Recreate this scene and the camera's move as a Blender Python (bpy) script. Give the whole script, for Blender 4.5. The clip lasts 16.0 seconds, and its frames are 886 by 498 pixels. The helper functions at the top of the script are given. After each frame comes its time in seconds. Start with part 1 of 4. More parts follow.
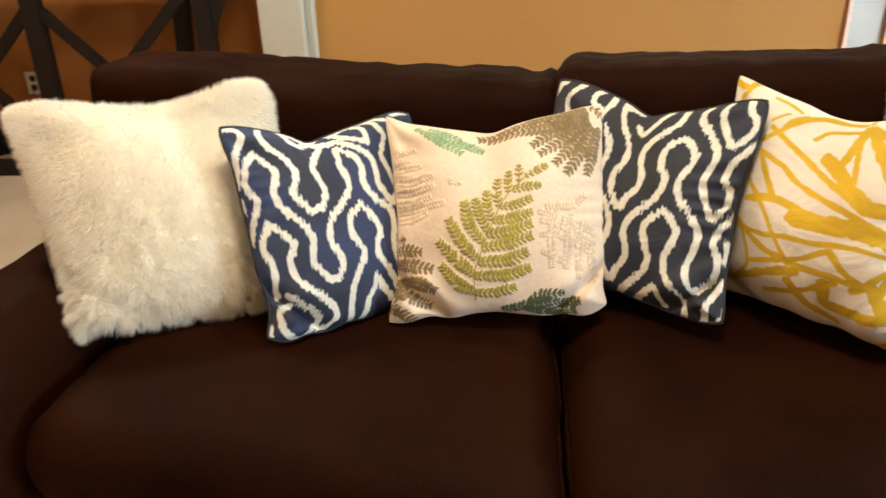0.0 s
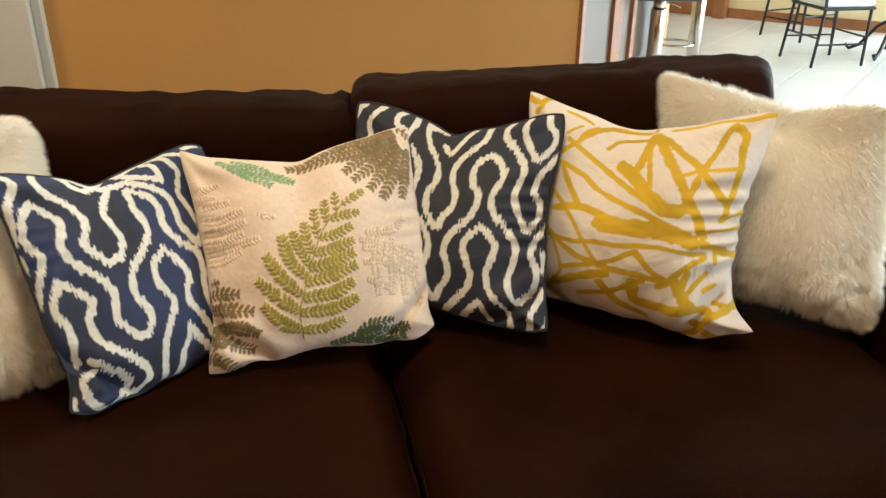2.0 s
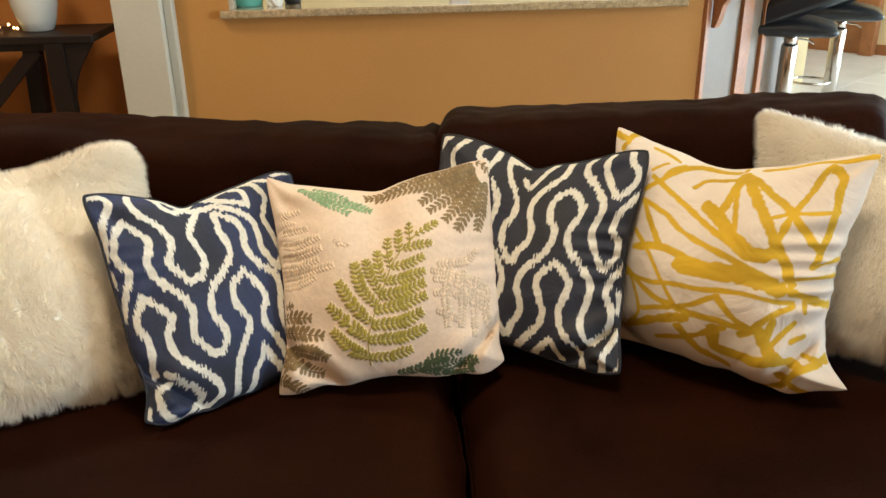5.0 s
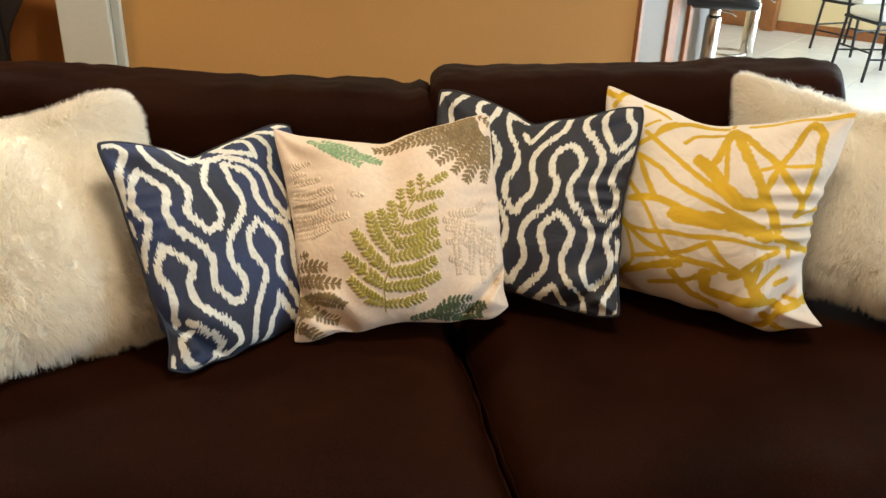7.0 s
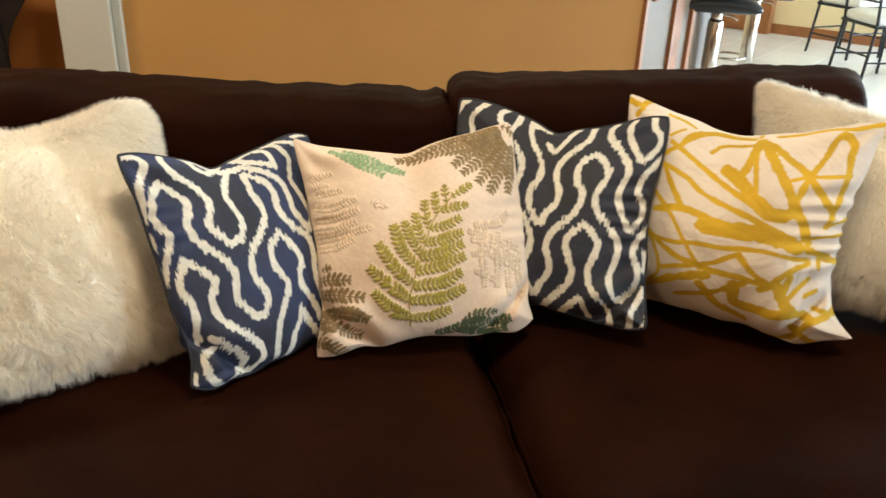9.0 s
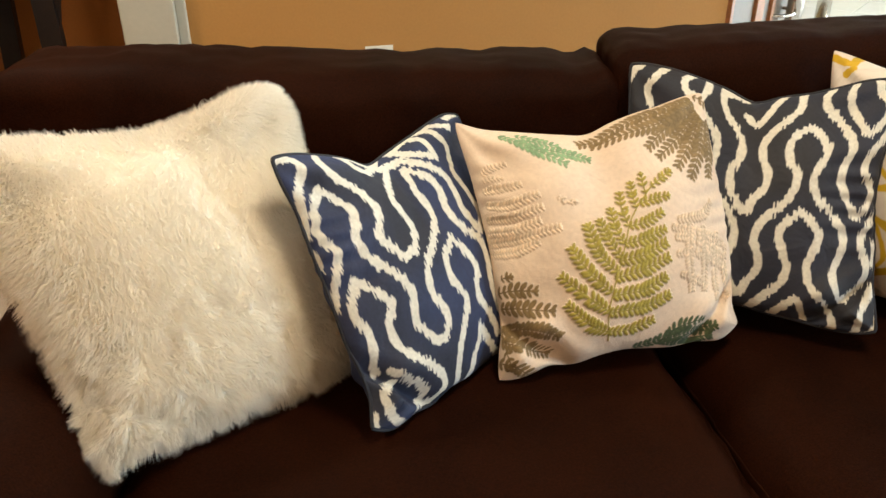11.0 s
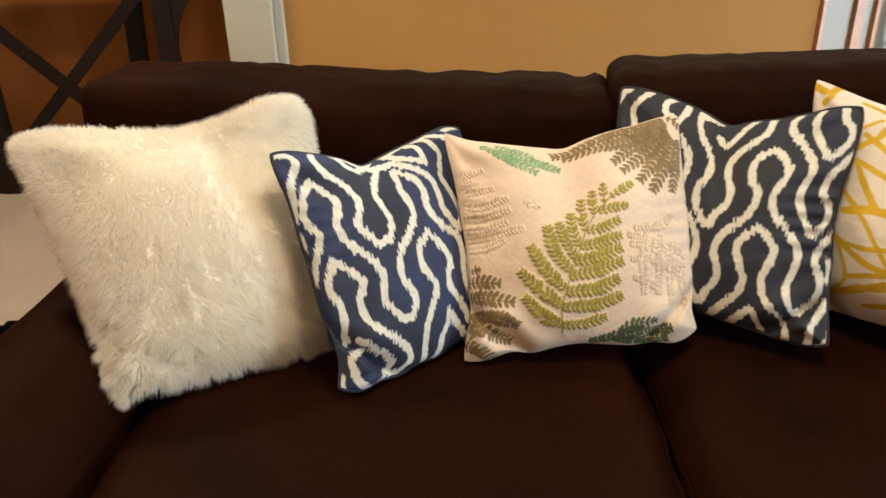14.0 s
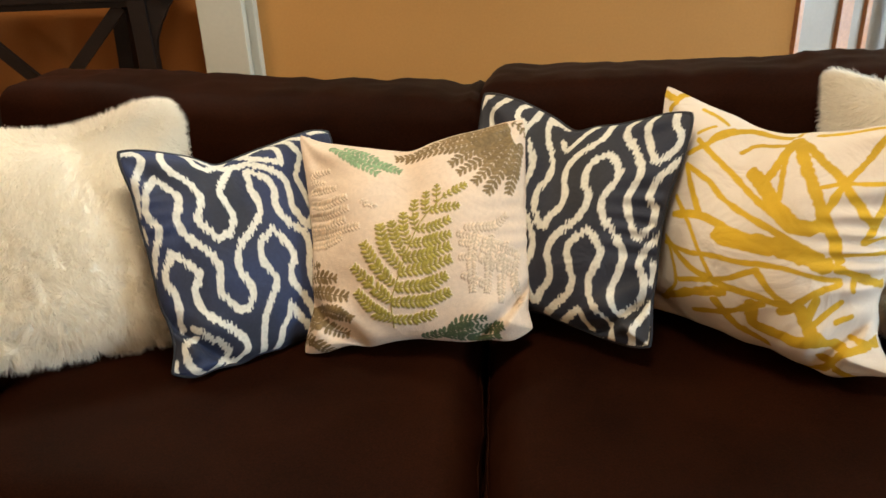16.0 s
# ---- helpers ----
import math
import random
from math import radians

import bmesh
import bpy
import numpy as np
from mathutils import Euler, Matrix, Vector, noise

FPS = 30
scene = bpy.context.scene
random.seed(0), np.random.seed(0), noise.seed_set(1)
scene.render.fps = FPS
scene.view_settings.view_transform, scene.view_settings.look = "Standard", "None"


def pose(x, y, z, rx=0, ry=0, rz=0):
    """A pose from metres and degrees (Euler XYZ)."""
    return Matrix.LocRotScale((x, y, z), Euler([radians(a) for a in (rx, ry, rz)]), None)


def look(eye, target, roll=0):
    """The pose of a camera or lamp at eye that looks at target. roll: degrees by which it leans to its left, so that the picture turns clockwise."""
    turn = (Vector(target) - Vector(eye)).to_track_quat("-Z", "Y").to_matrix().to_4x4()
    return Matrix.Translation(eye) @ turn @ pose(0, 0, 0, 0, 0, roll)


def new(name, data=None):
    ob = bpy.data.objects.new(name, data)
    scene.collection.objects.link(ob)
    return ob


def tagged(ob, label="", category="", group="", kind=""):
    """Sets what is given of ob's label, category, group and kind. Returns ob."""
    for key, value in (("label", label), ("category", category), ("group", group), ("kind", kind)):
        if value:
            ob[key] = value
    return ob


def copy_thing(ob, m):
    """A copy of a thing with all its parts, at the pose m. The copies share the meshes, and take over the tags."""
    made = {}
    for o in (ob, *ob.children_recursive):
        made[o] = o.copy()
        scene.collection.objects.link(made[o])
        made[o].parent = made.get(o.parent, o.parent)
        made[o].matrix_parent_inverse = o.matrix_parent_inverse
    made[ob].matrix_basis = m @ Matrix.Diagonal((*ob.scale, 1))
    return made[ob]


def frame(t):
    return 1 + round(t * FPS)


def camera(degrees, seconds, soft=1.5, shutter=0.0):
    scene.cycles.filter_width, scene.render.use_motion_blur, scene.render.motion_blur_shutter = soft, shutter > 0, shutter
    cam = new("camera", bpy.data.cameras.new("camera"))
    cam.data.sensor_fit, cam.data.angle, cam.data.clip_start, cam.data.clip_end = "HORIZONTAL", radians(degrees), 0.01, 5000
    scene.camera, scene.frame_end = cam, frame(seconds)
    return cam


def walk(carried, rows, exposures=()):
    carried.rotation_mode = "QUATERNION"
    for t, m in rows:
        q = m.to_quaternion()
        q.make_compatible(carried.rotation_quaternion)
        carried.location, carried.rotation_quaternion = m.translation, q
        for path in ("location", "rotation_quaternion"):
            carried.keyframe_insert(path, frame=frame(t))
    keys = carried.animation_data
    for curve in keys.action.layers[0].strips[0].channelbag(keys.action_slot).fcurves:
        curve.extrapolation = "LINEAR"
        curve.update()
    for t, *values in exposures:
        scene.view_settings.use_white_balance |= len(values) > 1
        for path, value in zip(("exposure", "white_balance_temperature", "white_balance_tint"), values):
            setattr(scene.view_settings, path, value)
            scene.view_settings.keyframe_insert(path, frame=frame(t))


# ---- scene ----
cam = camera(57.1, 16.0, shutter=0.3)
# seconds, x, y, z, yaw, pitch, roll
PATH = [
    (0.0, 0.024, -0.013, 1.354, 3.00, -25.68, -1.90),
    (0.5, -0.096, 0.026, 1.358, -6.82, -26.05, -0.45),
    (1.0, -0.165, 0.040, 1.356, -14.07, -26.01, 0.91),
    (1.5, -0.177, 0.049, 1.356, -16.16, -25.80, 0.89),
    (2.0, -0.109, 0.062, 1.359, -16.20, -24.85, 0.48),
    (2.5, -0.010, 0.051, 1.357, -14.83, -23.77, 0.44),
    (3.0, 0.054, 0.049, 1.352, -10.84, -22.55, -0.03),
    (3.5, 0.084, 0.043, 1.351, -6.75, -21.58, -1.03),
    (3.7, 0.083, 0.042, 1.355, -5.86, -20.84, -1.27),
    (5.8, -0.083, 0.051, 1.352, -8.10, -23.98, 0.21),
    (6.0, -0.105, 0.046, 1.354, -9.21, -24.27, 0.54),
    (6.5, -0.178, 0.041, 1.348, -12.95, -24.52, 1.44),
    (7.0, -0.230, 0.016, 1.340, -14.05, -24.56, 2.03),
    (7.5, -0.230, 0.002, 1.342, -13.85, -24.40, 2.17),
    (8.0, -0.241, 0.010, 1.336, -15.67, -24.19, 2.96),
    (8.5, -0.266, 0.031, 1.332, -16.93, -24.06, 3.09),
    (9.0, -0.291, 0.070, 1.345, -14.88, -24.46, 2.24),
    (9.5, -0.334, 0.181, 1.335, -11.33, -25.67, 0.46),
    (9.7, -0.336, 0.241, 1.331, -10.55, -26.50, -0.16),
    (11.8, -0.608, 0.415, 1.341, -15.07, -29.10, -0.40),
    (12.0, -0.565, 0.406, 1.342, -12.22, -29.10, -0.73),
    (12.5, -0.471, 0.352, 1.342, -4.46, -28.69, -1.00),
    (13.0, -0.386, 0.297, 1.353, 0.04, -28.12, -1.36),
    (13.5, -0.325, 0.259, 1.359, -1.40, -26.87, -1.17),
    (14.0, -0.282, 0.165, 1.364, -3.36, -26.53, -1.56),
    (14.5, -0.205, 0.067, 1.364, -4.31, -25.30, -1.80),
    (15.0, -0.073, 0.043, 1.363, -4.26, -24.52, -1.95),
    (15.5, 0.098, 0.044, 1.353, -2.00, -24.37, -1.73),
    (16.0, 0.147, 0.079, 1.346, 1.46, -25.27, -2.52),
]
walk(cam, [(t, pose(x, y, z, 90 + pitch, 0, yaw) @ pose(0, 0, 0, 0, 0, roll)) for t, x, y, z, yaw, pitch, roll in PATH],
     exposures=[(0, 0.28), (0.5, 0.11), (1.0, -0.05), (2.0, -0.13), (3.5, -0.14), (6.0, -0.08), (8.0, -0.09), (9.5, -0.02), (12.0, 0.02), (13.0, 0.03), (14.0, 0.0), (15.0, -0.07), (16.0, -0.08)])

# ---- light ----
world = bpy.data.worlds.new("sky")
scene.world = world
world.use_nodes = True
wn = world.node_tree.nodes
sky = wn.new("ShaderNodeTexSky")
sky.sky_type, sky.sun_disc, sky.sun_elevation, sky.sun_rotation = "NISHITA", False, radians(40), radians(110)
world.node_tree.links.new(sky.outputs["Color"], wn["Background"].inputs["Color"])
wn["Background"].inputs["Strength"].default_value = 0.12


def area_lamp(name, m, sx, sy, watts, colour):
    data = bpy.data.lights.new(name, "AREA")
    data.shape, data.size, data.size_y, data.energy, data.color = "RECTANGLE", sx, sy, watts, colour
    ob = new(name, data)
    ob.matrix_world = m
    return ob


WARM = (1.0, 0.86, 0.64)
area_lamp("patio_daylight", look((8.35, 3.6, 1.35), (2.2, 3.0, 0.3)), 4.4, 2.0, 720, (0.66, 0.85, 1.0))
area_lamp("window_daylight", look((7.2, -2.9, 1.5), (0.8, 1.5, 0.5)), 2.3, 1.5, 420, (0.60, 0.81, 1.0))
# Unseen warm lamps assumed overhead; no fixtures are built for them
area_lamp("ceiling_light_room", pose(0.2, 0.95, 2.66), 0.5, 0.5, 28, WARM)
# added fill to brighten the orange wall and console
area_lamp("warm_fill_back", pose(-1.5, 2.6, 2.66), 0.4, 0.4, 36, WARM)
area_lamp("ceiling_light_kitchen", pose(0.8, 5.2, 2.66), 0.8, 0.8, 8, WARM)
# Unseen warm fill added from the left; no floor lamp stands there
lamp = bpy.data.lights.new("warm_fill_left", "POINT")
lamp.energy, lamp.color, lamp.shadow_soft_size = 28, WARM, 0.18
new("warm_fill_left", lamp).location = (-2.1, -1.0, 1.6)


# ---- materials ----
def material(name, base, rough=0.6, metal=0.0, vary=0.15, scale=8.0, fine=120.0, bump=0.2, depth=0.002, sheen=0.0, emit=None, second=None, dyed=False, weave=0.0, translucent=0.0, coat=0.0, spec=0.5, crumple=0.0):
    m = bpy.data.materials.new(name)
    m.use_nodes = True
    nt = m.node_tree
    n, ln = nt.nodes, nt.links
    b = n["Principled BSDF"]
    b.inputs["Roughness"].default_value, b.inputs["Metallic"].default_value = rough, metal
    b.inputs["Sheen Weight"].default_value, b.inputs["Coat Weight"].default_value = sheen, coat
    b.inputs["Sheen Roughness"].default_value = 0.4
    b.inputs["Specular IOR Level"].default_value = spec
    co = n.new("ShaderNodeTexCoord")
    big, small = n.new("ShaderNodeTexNoise"), n.new("ShaderNodeTexNoise")
    big.inputs["Scale"].default_value, small.inputs["Scale"].default_value = scale, fine
    big.inputs["Detail"].default_value, small.inputs["Detail"].default_value = 4, 2
    for t in (big, small):
        ln.new(co.outputs["Object"], t.inputs["Vector"])
    add = n.new("ShaderNodeMath")
    add.operation = "ADD"
    ln.new(big.outputs["Fac"], add.inputs[0])
    ln.new(small.outputs["Fac"], add.inputs[1])
    ramp = n.new("ShaderNodeMapRange")
    ramp.inputs["From Min"].default_value, ramp.inputs["From Max"].default_value = 0.6, 1.4
    ramp.inputs["To Min"].default_value, ramp.inputs["To Max"].default_value = 1 - vary, 1 + vary
    ln.new(add.outputs[0], ramp.inputs["Value"])
    mul = n.new("ShaderNodeVectorMath")
    mul.operation = "SCALE"
    mul.inputs[0].default_value = base
    ln.new(ramp.outputs["Result"], mul.inputs["Scale"])
    if dyed:
        at = n.new("ShaderNodeAttribute")
        at.attribute_name = "dye"
        ln.new(at.outputs["Color"], mul.inputs[0])
    ln.new(mul.outputs[0], b.inputs["Base Color"])
    if bump:
        bp = n.new("ShaderNodeBump")
        bp.inputs["Strength"].default_value, bp.inputs["Distance"].default_value = bump, depth
        ln.new(small.outputs["Fac"], bp.inputs["Height"])
        ln.new(bp.outputs["Normal"], b.inputs["Normal"])
        if crumple:  # soft creases in cloth
            cr, bp2 = n.new("ShaderNodeTexNoise"), n.new("ShaderNodeBump")
            cr.inputs["Scale"].default_value, cr.inputs["Detail"].default_value, cr.inputs["Distortion"].default_value = 9.0, 3, 1.2
            bp2.inputs["Strength"].default_value, bp2.inputs["Distance"].default_value = crumple, 0.02
            ln.new(co.outputs["Object"], cr.inputs["Vector"])
            ln.new(cr.outputs["Fac"], bp2.inputs["Height"])
            ln.new(bp2.outputs["Normal"], bp.inputs["Normal"])
    if translucent:
        thin, blend = n.new("ShaderNodeBsdfTranslucent"), n.new("ShaderNodeMixShader")
        blend.inputs[0].default_value = translucent
        ln.new(mul.outputs[0], thin.inputs["Color"])
        ln.new(b.outputs[0], blend.inputs[1])
        ln.new(thin.outputs[0], blend.inputs[2])
        ln.new(blend.outputs[0], n["Material Output"].inputs["Surface"])
    if emit:
        b.inputs["Emission Color"].default_value, b.inputs["Emission Strength"].default_value = (*emit[0], 1), emit[1]
    return m


M = {
    "suede": material("brown_microfibre", (0.0150, 0.0037, 0.0012), 0.62, vary=0.8, scale=3.0, fine=300, bump=0.3, depth=0.001, spec=0.035, crumple=0.06),
    "tan": material("tan_wall_paint", (0.42, 0.190, 0.041), 0.75, vary=0.06, scale=1.5, fine=90, bump=0.12),
    "orange": material("orange_wall_paint", (0.40, 0.145, 0.026), 0.75, vary=0.08, scale=1.5, fine=90, bump=0.12),
    "cream": material("cream_wall_paint", (0.78, 0.62, 0.36), 0.75, vary=0.04, scale=2, fine=80),
    "white": material("white_satin_paint", (0.46, 0.42, 0.33), 0.45, vary=0.04, scale=3, fine=60, bump=0.05),
    "ceiling": material("ceiling_paint", (0.78, 0.72, 0.62), 0.9, vary=0.04, fine=60),
    "carpet": material("beige_carpet", (0.42, 0.33, 0.24), 0.95, vary=0.18, scale=3, fine=250, bump=0.6, depth=0.004),
    "tile": material("white_floor_tile", (0.80, 0.79, 0.77), 0.22, vary=0.07, scale=4, fine=40, bump=0.03),
    # white panels, their shade put into a darker base colour
    "panel": material("shaded_white_bar_panel", (0.165, 0.118, 0.078), 0.5, vary=0.08, scale=3, fine=60, bump=0.05),
    "grout": material("grey_grout", (0.70, 0.70, 0.68), 0.9, vary=0.1),
    "espresso": material("espresso_wood", (0.012, 0.0065, 0.0045), 0.5, spec=0.22, vary=0.4, scale=6, fine=60, bump=0.1),
    "oak": material("red_oak_wood", (0.30, 0.11, 0.035), 0.4, vary=0.3, scale=8, fine=70, bump=0.1),
    "granite": material("speckled_granite", (0.38, 0.27, 0.15), 0.12, vary=0.5, scale=60, fine=190, bump=0.02, coat=0.4),
    # olive gold base stands in for the lit kitchen mirrored in the stone
    "counter": material("gold_reflection_granite", (0.33, 0.24, 0.06), 0.06, vary=0.4, scale=25, fine=160, bump=0.0, coat=0.6),
    "chrome": material("chrome", (0.52, 0.47, 0.41), 0.22, metal=1.0, vary=0.03, bump=0),
    "leather": material("black_leather", (0.012, 0.013, 0.016), 0.35, vary=0.2, scale=10, fine=220, bump=0.2),
    "iron": material("black_wrought_iron", (0.012, 0.012, 0.014), 0.5, metal=0.3, vary=0.3, bump=0.2),
    "seatcloth": material("white_seat_cloth", (0.78, 0.76, 0.70), 0.8, vary=0.06),
    "ceramic": material("white_ceramic", (0.60, 0.60, 0.54), 0.18, vary=0.03, bump=0),
    "teal": material("teal_enamel", (0.13, 0.46, 0.38), 0.3, vary=0.08, bump=0.02),
    "black": material("black_pile", (0.0016, 0.0016, 0.0019), 0.95, vary=0.4, scale=12, fine=150, bump=0.5, depth=0.004, spec=0.06),
    "plastic": material("ivory_plastic", (0.78, 0.73, 0.60), 0.35, vary=0.02, bump=0),
    "slot": material("dark_slot", (0.02, 0.02, 0.02), 0.6, vary=0.1, bump=0),
    "red": material("red_print", (0.62, 0.16, 0.12), 0.45, vary=0.1, bump=0.05),
    "yellow_box": material("yellow_print", (0.75, 0.55, 0.10), 0.45, vary=0.08, bump=0.05),
}


# ---- builders ----
def mesh_of(name, bm, mat, smooth=False):
    me = bpy.data.meshes.new(name)
    if smooth:
        for e in bm.edges:
            if len(e.link_faces) == 2 and e.calc_face_angle() > 0.8:
                e.smooth = False
    bm.to_mesh(me)
    bm.free()
    if smooth:
        me.polygons.foreach_set("use_smooth", [True] * len(me.polygons))
    if mat:
        me.materials.append(mat)
    return me


def part(name, bm, mat, parent, label="", smooth=False):
    ob = new(name, mesh_of(name, bm, mat, smooth))
    ob.parent = parent
    if label:
        ob["label"] = label
    return ob


def thing(name, at, label, category, group="", kind=""):
    ob = new(name)
    ob.location = at
    return tagged(ob, label, category, group, kind)


def solo(name, bm, mat, label, category, at=(0, 0, 0), smooth=False, kind="", group=""):
    ob = new(name, mesh_of(name, bm, mat, smooth))
    ob.location = at
    return tagged(ob, label, category, group, kind)


def box(x0, y0, z0, x1, y1, z1, bevel=0.0, seg=2, bm=None):
    own = bm is None
    bm = bm or bmesh.new()
    r = bmesh.ops.create_cube(bm, size=1.0)
    vs = r["verts"]
    for v in vs:
        v.co = Vector(((x0 + x1) / 2 + v.co.x * (x1 - x0), (y0 + y1) / 2 + v.co.y * (y1 - y0), (z0 + z1) / 2 + v.co.z * (z1 - z0)))
    if bevel:
        es = list({e for v in vs for e in v.link_edges})
        bmesh.ops.bevel(bm, geom=es, offset=bevel, segments=seg, profile=0.5, affect="EDGES")
    return bm


def tube(points, r, seg=8, bm=None, closed=False):
    """A round bar through the points; r: one radius, or one for each."""
    bm = bm or bmesh.new()
    ps = [Vector(p) for p in points]
    rs = r if isinstance(r, (list, tuple)) else [r] * len(ps)
    rings = []
    for i, p in enumerate(ps):
        a = ps[i - 1] if i or closed else p
        b = ps[(i + 1) % len(ps)] if i + 1 < len(ps) or closed else p
        d = (b - a).normalized()
        side = d.cross(Vector((0, 0, 1)) if abs(d.z) < 0.95 else Vector((1, 0, 0))).normalized()
        up = side.cross(d)
        rings.append([bm.verts.new(p + rs[i] * (math.cos(k * math.tau / seg) * side + math.sin(k * math.tau / seg) * up)) for k in range(seg)])
    n = len(rings)
    for i in range(n if closed else n - 1):
        for k in range(seg):
            bm.faces.new((rings[i][k], rings[i][(k + 1) % seg], rings[(i + 1) % n][(k + 1) % seg], rings[(i + 1) % n][k]))
    if not closed:
        bm.faces.new(rings[0][::-1])
        bm.faces.new(rings[-1])
    bmesh.ops.recalc_face_normals(bm, faces=bm.faces)
    return bm


def lathe(profile, seg=32, bm=None):
    """A turned body from (radius, height) pairs."""
    bm = bm or bmesh.new()
    rings = [[bm.verts.new((max(r, 1e-4) * math.cos(k * math.tau / seg), max(r, 1e-4) * math.sin(k * math.tau / seg), z)) for k in range(seg)] for r, z in profile]
    for lo, hi in zip(rings, rings[1:]):
        for k in range(seg):
            bm.faces.new((lo[k], lo[(k + 1) % seg], hi[(k + 1) % seg], hi[k]))
    bm.faces.new(rings[0][::-1])
    bm.faces.new(rings[-1])
    return bm


def beam(p, q, w, h, bm=None):
    """A square bar from p to q, w across and h in y."""
    bm = bm or bmesh.new()
    p, q = Vector(p), Vector(q)
    d = (q - p).normalized()
    up = Vector((0, 1, 0)) if abs(d.y) < 0.9 else Vector((0, 0, 1))
    side = d.cross(up).normalized()
    vs = [bm.verts.new(c + side * sx * w / 2 + up * sy * h / 2) for c in (p, q) for sx, sy in ((-1, -1), (1, -1), (1, 1), (-1, 1))]
    for f in ((0, 1, 2, 3), (7, 6, 5, 4), (0, 4, 5, 1), (1, 5, 6, 2), (2, 6, 7, 3), (3, 7, 4, 0)):
        bm.faces.new([vs[i] for i in f])
    bmesh.ops.recalc_face_normals(bm, faces=bm.faces)
    return bm


def soft_block(x0, y0, z0, x1, y1, z1, r, puff=0.02, n=28, seed=0, wrinkle=0.004, bend=None):
    """An upholstered block: rounded edges, bulged faces, uneven surface."""
    bm = bmesh.new()
    bmesh.ops.create_cube(bm, size=2.0)
    bmesh.ops.subdivide_edges(bm, edges=bm.edges[:], cuts=n, use_grid_fill=True)
    c = Vector(((x0 + x1) / 2, (y0 + y1) / 2, (z0 + z1) / 2))
    h = Vector(((x1 - x0) / 2, (y1 - y0) / 2, (z1 - z0) / 2))
    for v in bm.verts:
        s = Vector([math.copysign(abs(t) ** 0.85, t) for t in v.co])
        p = Vector((s.x * h.x, s.y * h.y, s.z * h.z))
        inner = Vector([max(-hh + r, min(hh - r, t)) for t, hh in zip(p, h)])
        d = p - inner
        if d.length > 1e-6:
            p = inner + d.normalized() * r
        a = Vector((p.x / h.x, p.y / h.y, p.z / h.z))
        p.z += math.copysign(puff, a.z) * (1 - a.x ** 12) * (1 - a.y ** 4) * abs(a.z)
        p.y += math.copysign(puff, a.y) * (1 - a.x ** 4) * (1 - a.z ** 4) * abs(a.y)
        q = (c + p) * 4 + Vector((seed * 7.3, 0, 0))
        p += Vector((noise.noise(q), noise.noise(q + Vector((31, 0, 0))), noise.noise(q + Vector((0, 57, 0))))) * wrinkle * 3
        p += d.normalized() * noise.noise(q * 5) * wrinkle if d.length > 1e-6 else Vector()
        p = c + p
        v.co = bend(p) if bend else p
    return bm


# ---- setting ----
WALL_Y = 3.81
P0, DIR = Vector((1.678, WALL_Y, 0)), Vector((0.779, 0.627, 0))  # the kitchen stands at an angle to the room
OUT = Vector((0.627, -0.779, 0))


def structure(name, bm, mat, label, category="wall"):
    return solo(name, bm, mat, label, category, kind="structure")


def slab(corners, z0, z1):
    """A flat slab over a plan outline."""
    bm = bmesh.new()
    lo, hi = [bm.verts.new((x, y, z0)) for x, y in corners], [bm.verts.new((x, y, z1)) for x, y in corners]
    bm.faces.new(lo[::-1])
    bm.faces.new(hi)
    for i in range(len(lo)):
        j = (i + 1) % len(lo)
        bm.faces.new((lo[i], lo[j], hi[j], hi[i]))
    bmesh.ops.recalc_face_normals(bm, faces=bm.faces)
    return bm


def plank(p, q, thick, z0, z1):
    """A wall from p to q in plan, its thickness on the left hand."""
    p, q = Vector((*p, 0)), Vector((*q, 0))
    side = Vector((-(q - p).y, (q - p).x, 0)).normalized() * thick
    return slab([c[:2] for c in (p, q, q + side, p + side)], z0, z1)


structure("floor", box(-4.6, -3.2, -0.12, 8.7, 9.6, -0.012), M["grout"], "grey grout bed under the floor coverings", "floor")
edge = P0 + OUT * 8.6
structure("carpet", slab([(-4.5, -3.0), (edge.x, -3.0), (P0.x, P0.y), (P0.x, 4.2), (-4.5, 4.2)], -0.012, 0.0), M["carpet"], "plain beige cut pile carpet", "carpet")
structure("ceiling", box(-4.6, -3.2, 2.70, 8.7, 9.7, 2.8), M["ceiling"], "plain off-white painted ceiling", "ceiling")
# tan half wall with its opening to the kitchen
bm = box(-0.727, WALL_Y, 0, 1.678, WALL_Y + 0.12, 0.94)
box(-0.727, WALL_Y, 0.94, -0.50, WALL_Y + 0.12, 2.70, bm=bm)
box(1.53, WALL_Y, 0.94, 1.678, WALL_Y + 0.12, 2.70, bm=bm)
box(-0.50, WALL_Y, 2.15, 1.53, WALL_Y + 0.12, 2.70, bm=bm)
structure("wall_north", bm, M["tan"], "tan painted half wall with a kitchen opening")
structure("wall_west_back", box(-4.5, 4.20, 0, -0.92, 4.32, 2.70), M["orange"], "burnt orange painted wall behind the console table")
structure("wall_kitchen", box(-0.92, 6.4, 0, 3.6, 6.52, 2.70), M["cream"], "cream painted kitchen wall")
structure("wall_kitchen_side", box(-0.92, 4.32, 0, -0.80, 6.4, 2.70), M["cream"], "cream painted kitchen side wall")
structure("wall_west", box(-4.62, -3.1, 0, -4.5, 4.32, 2.70), M["orange"], "burnt orange painted side wall")
structure("wall_far", plank((6.45, 6.08), (5.10, 7.72), -0.12, 0, 2.70), M["cream"], "cream painted angled wall with oak baseboard")
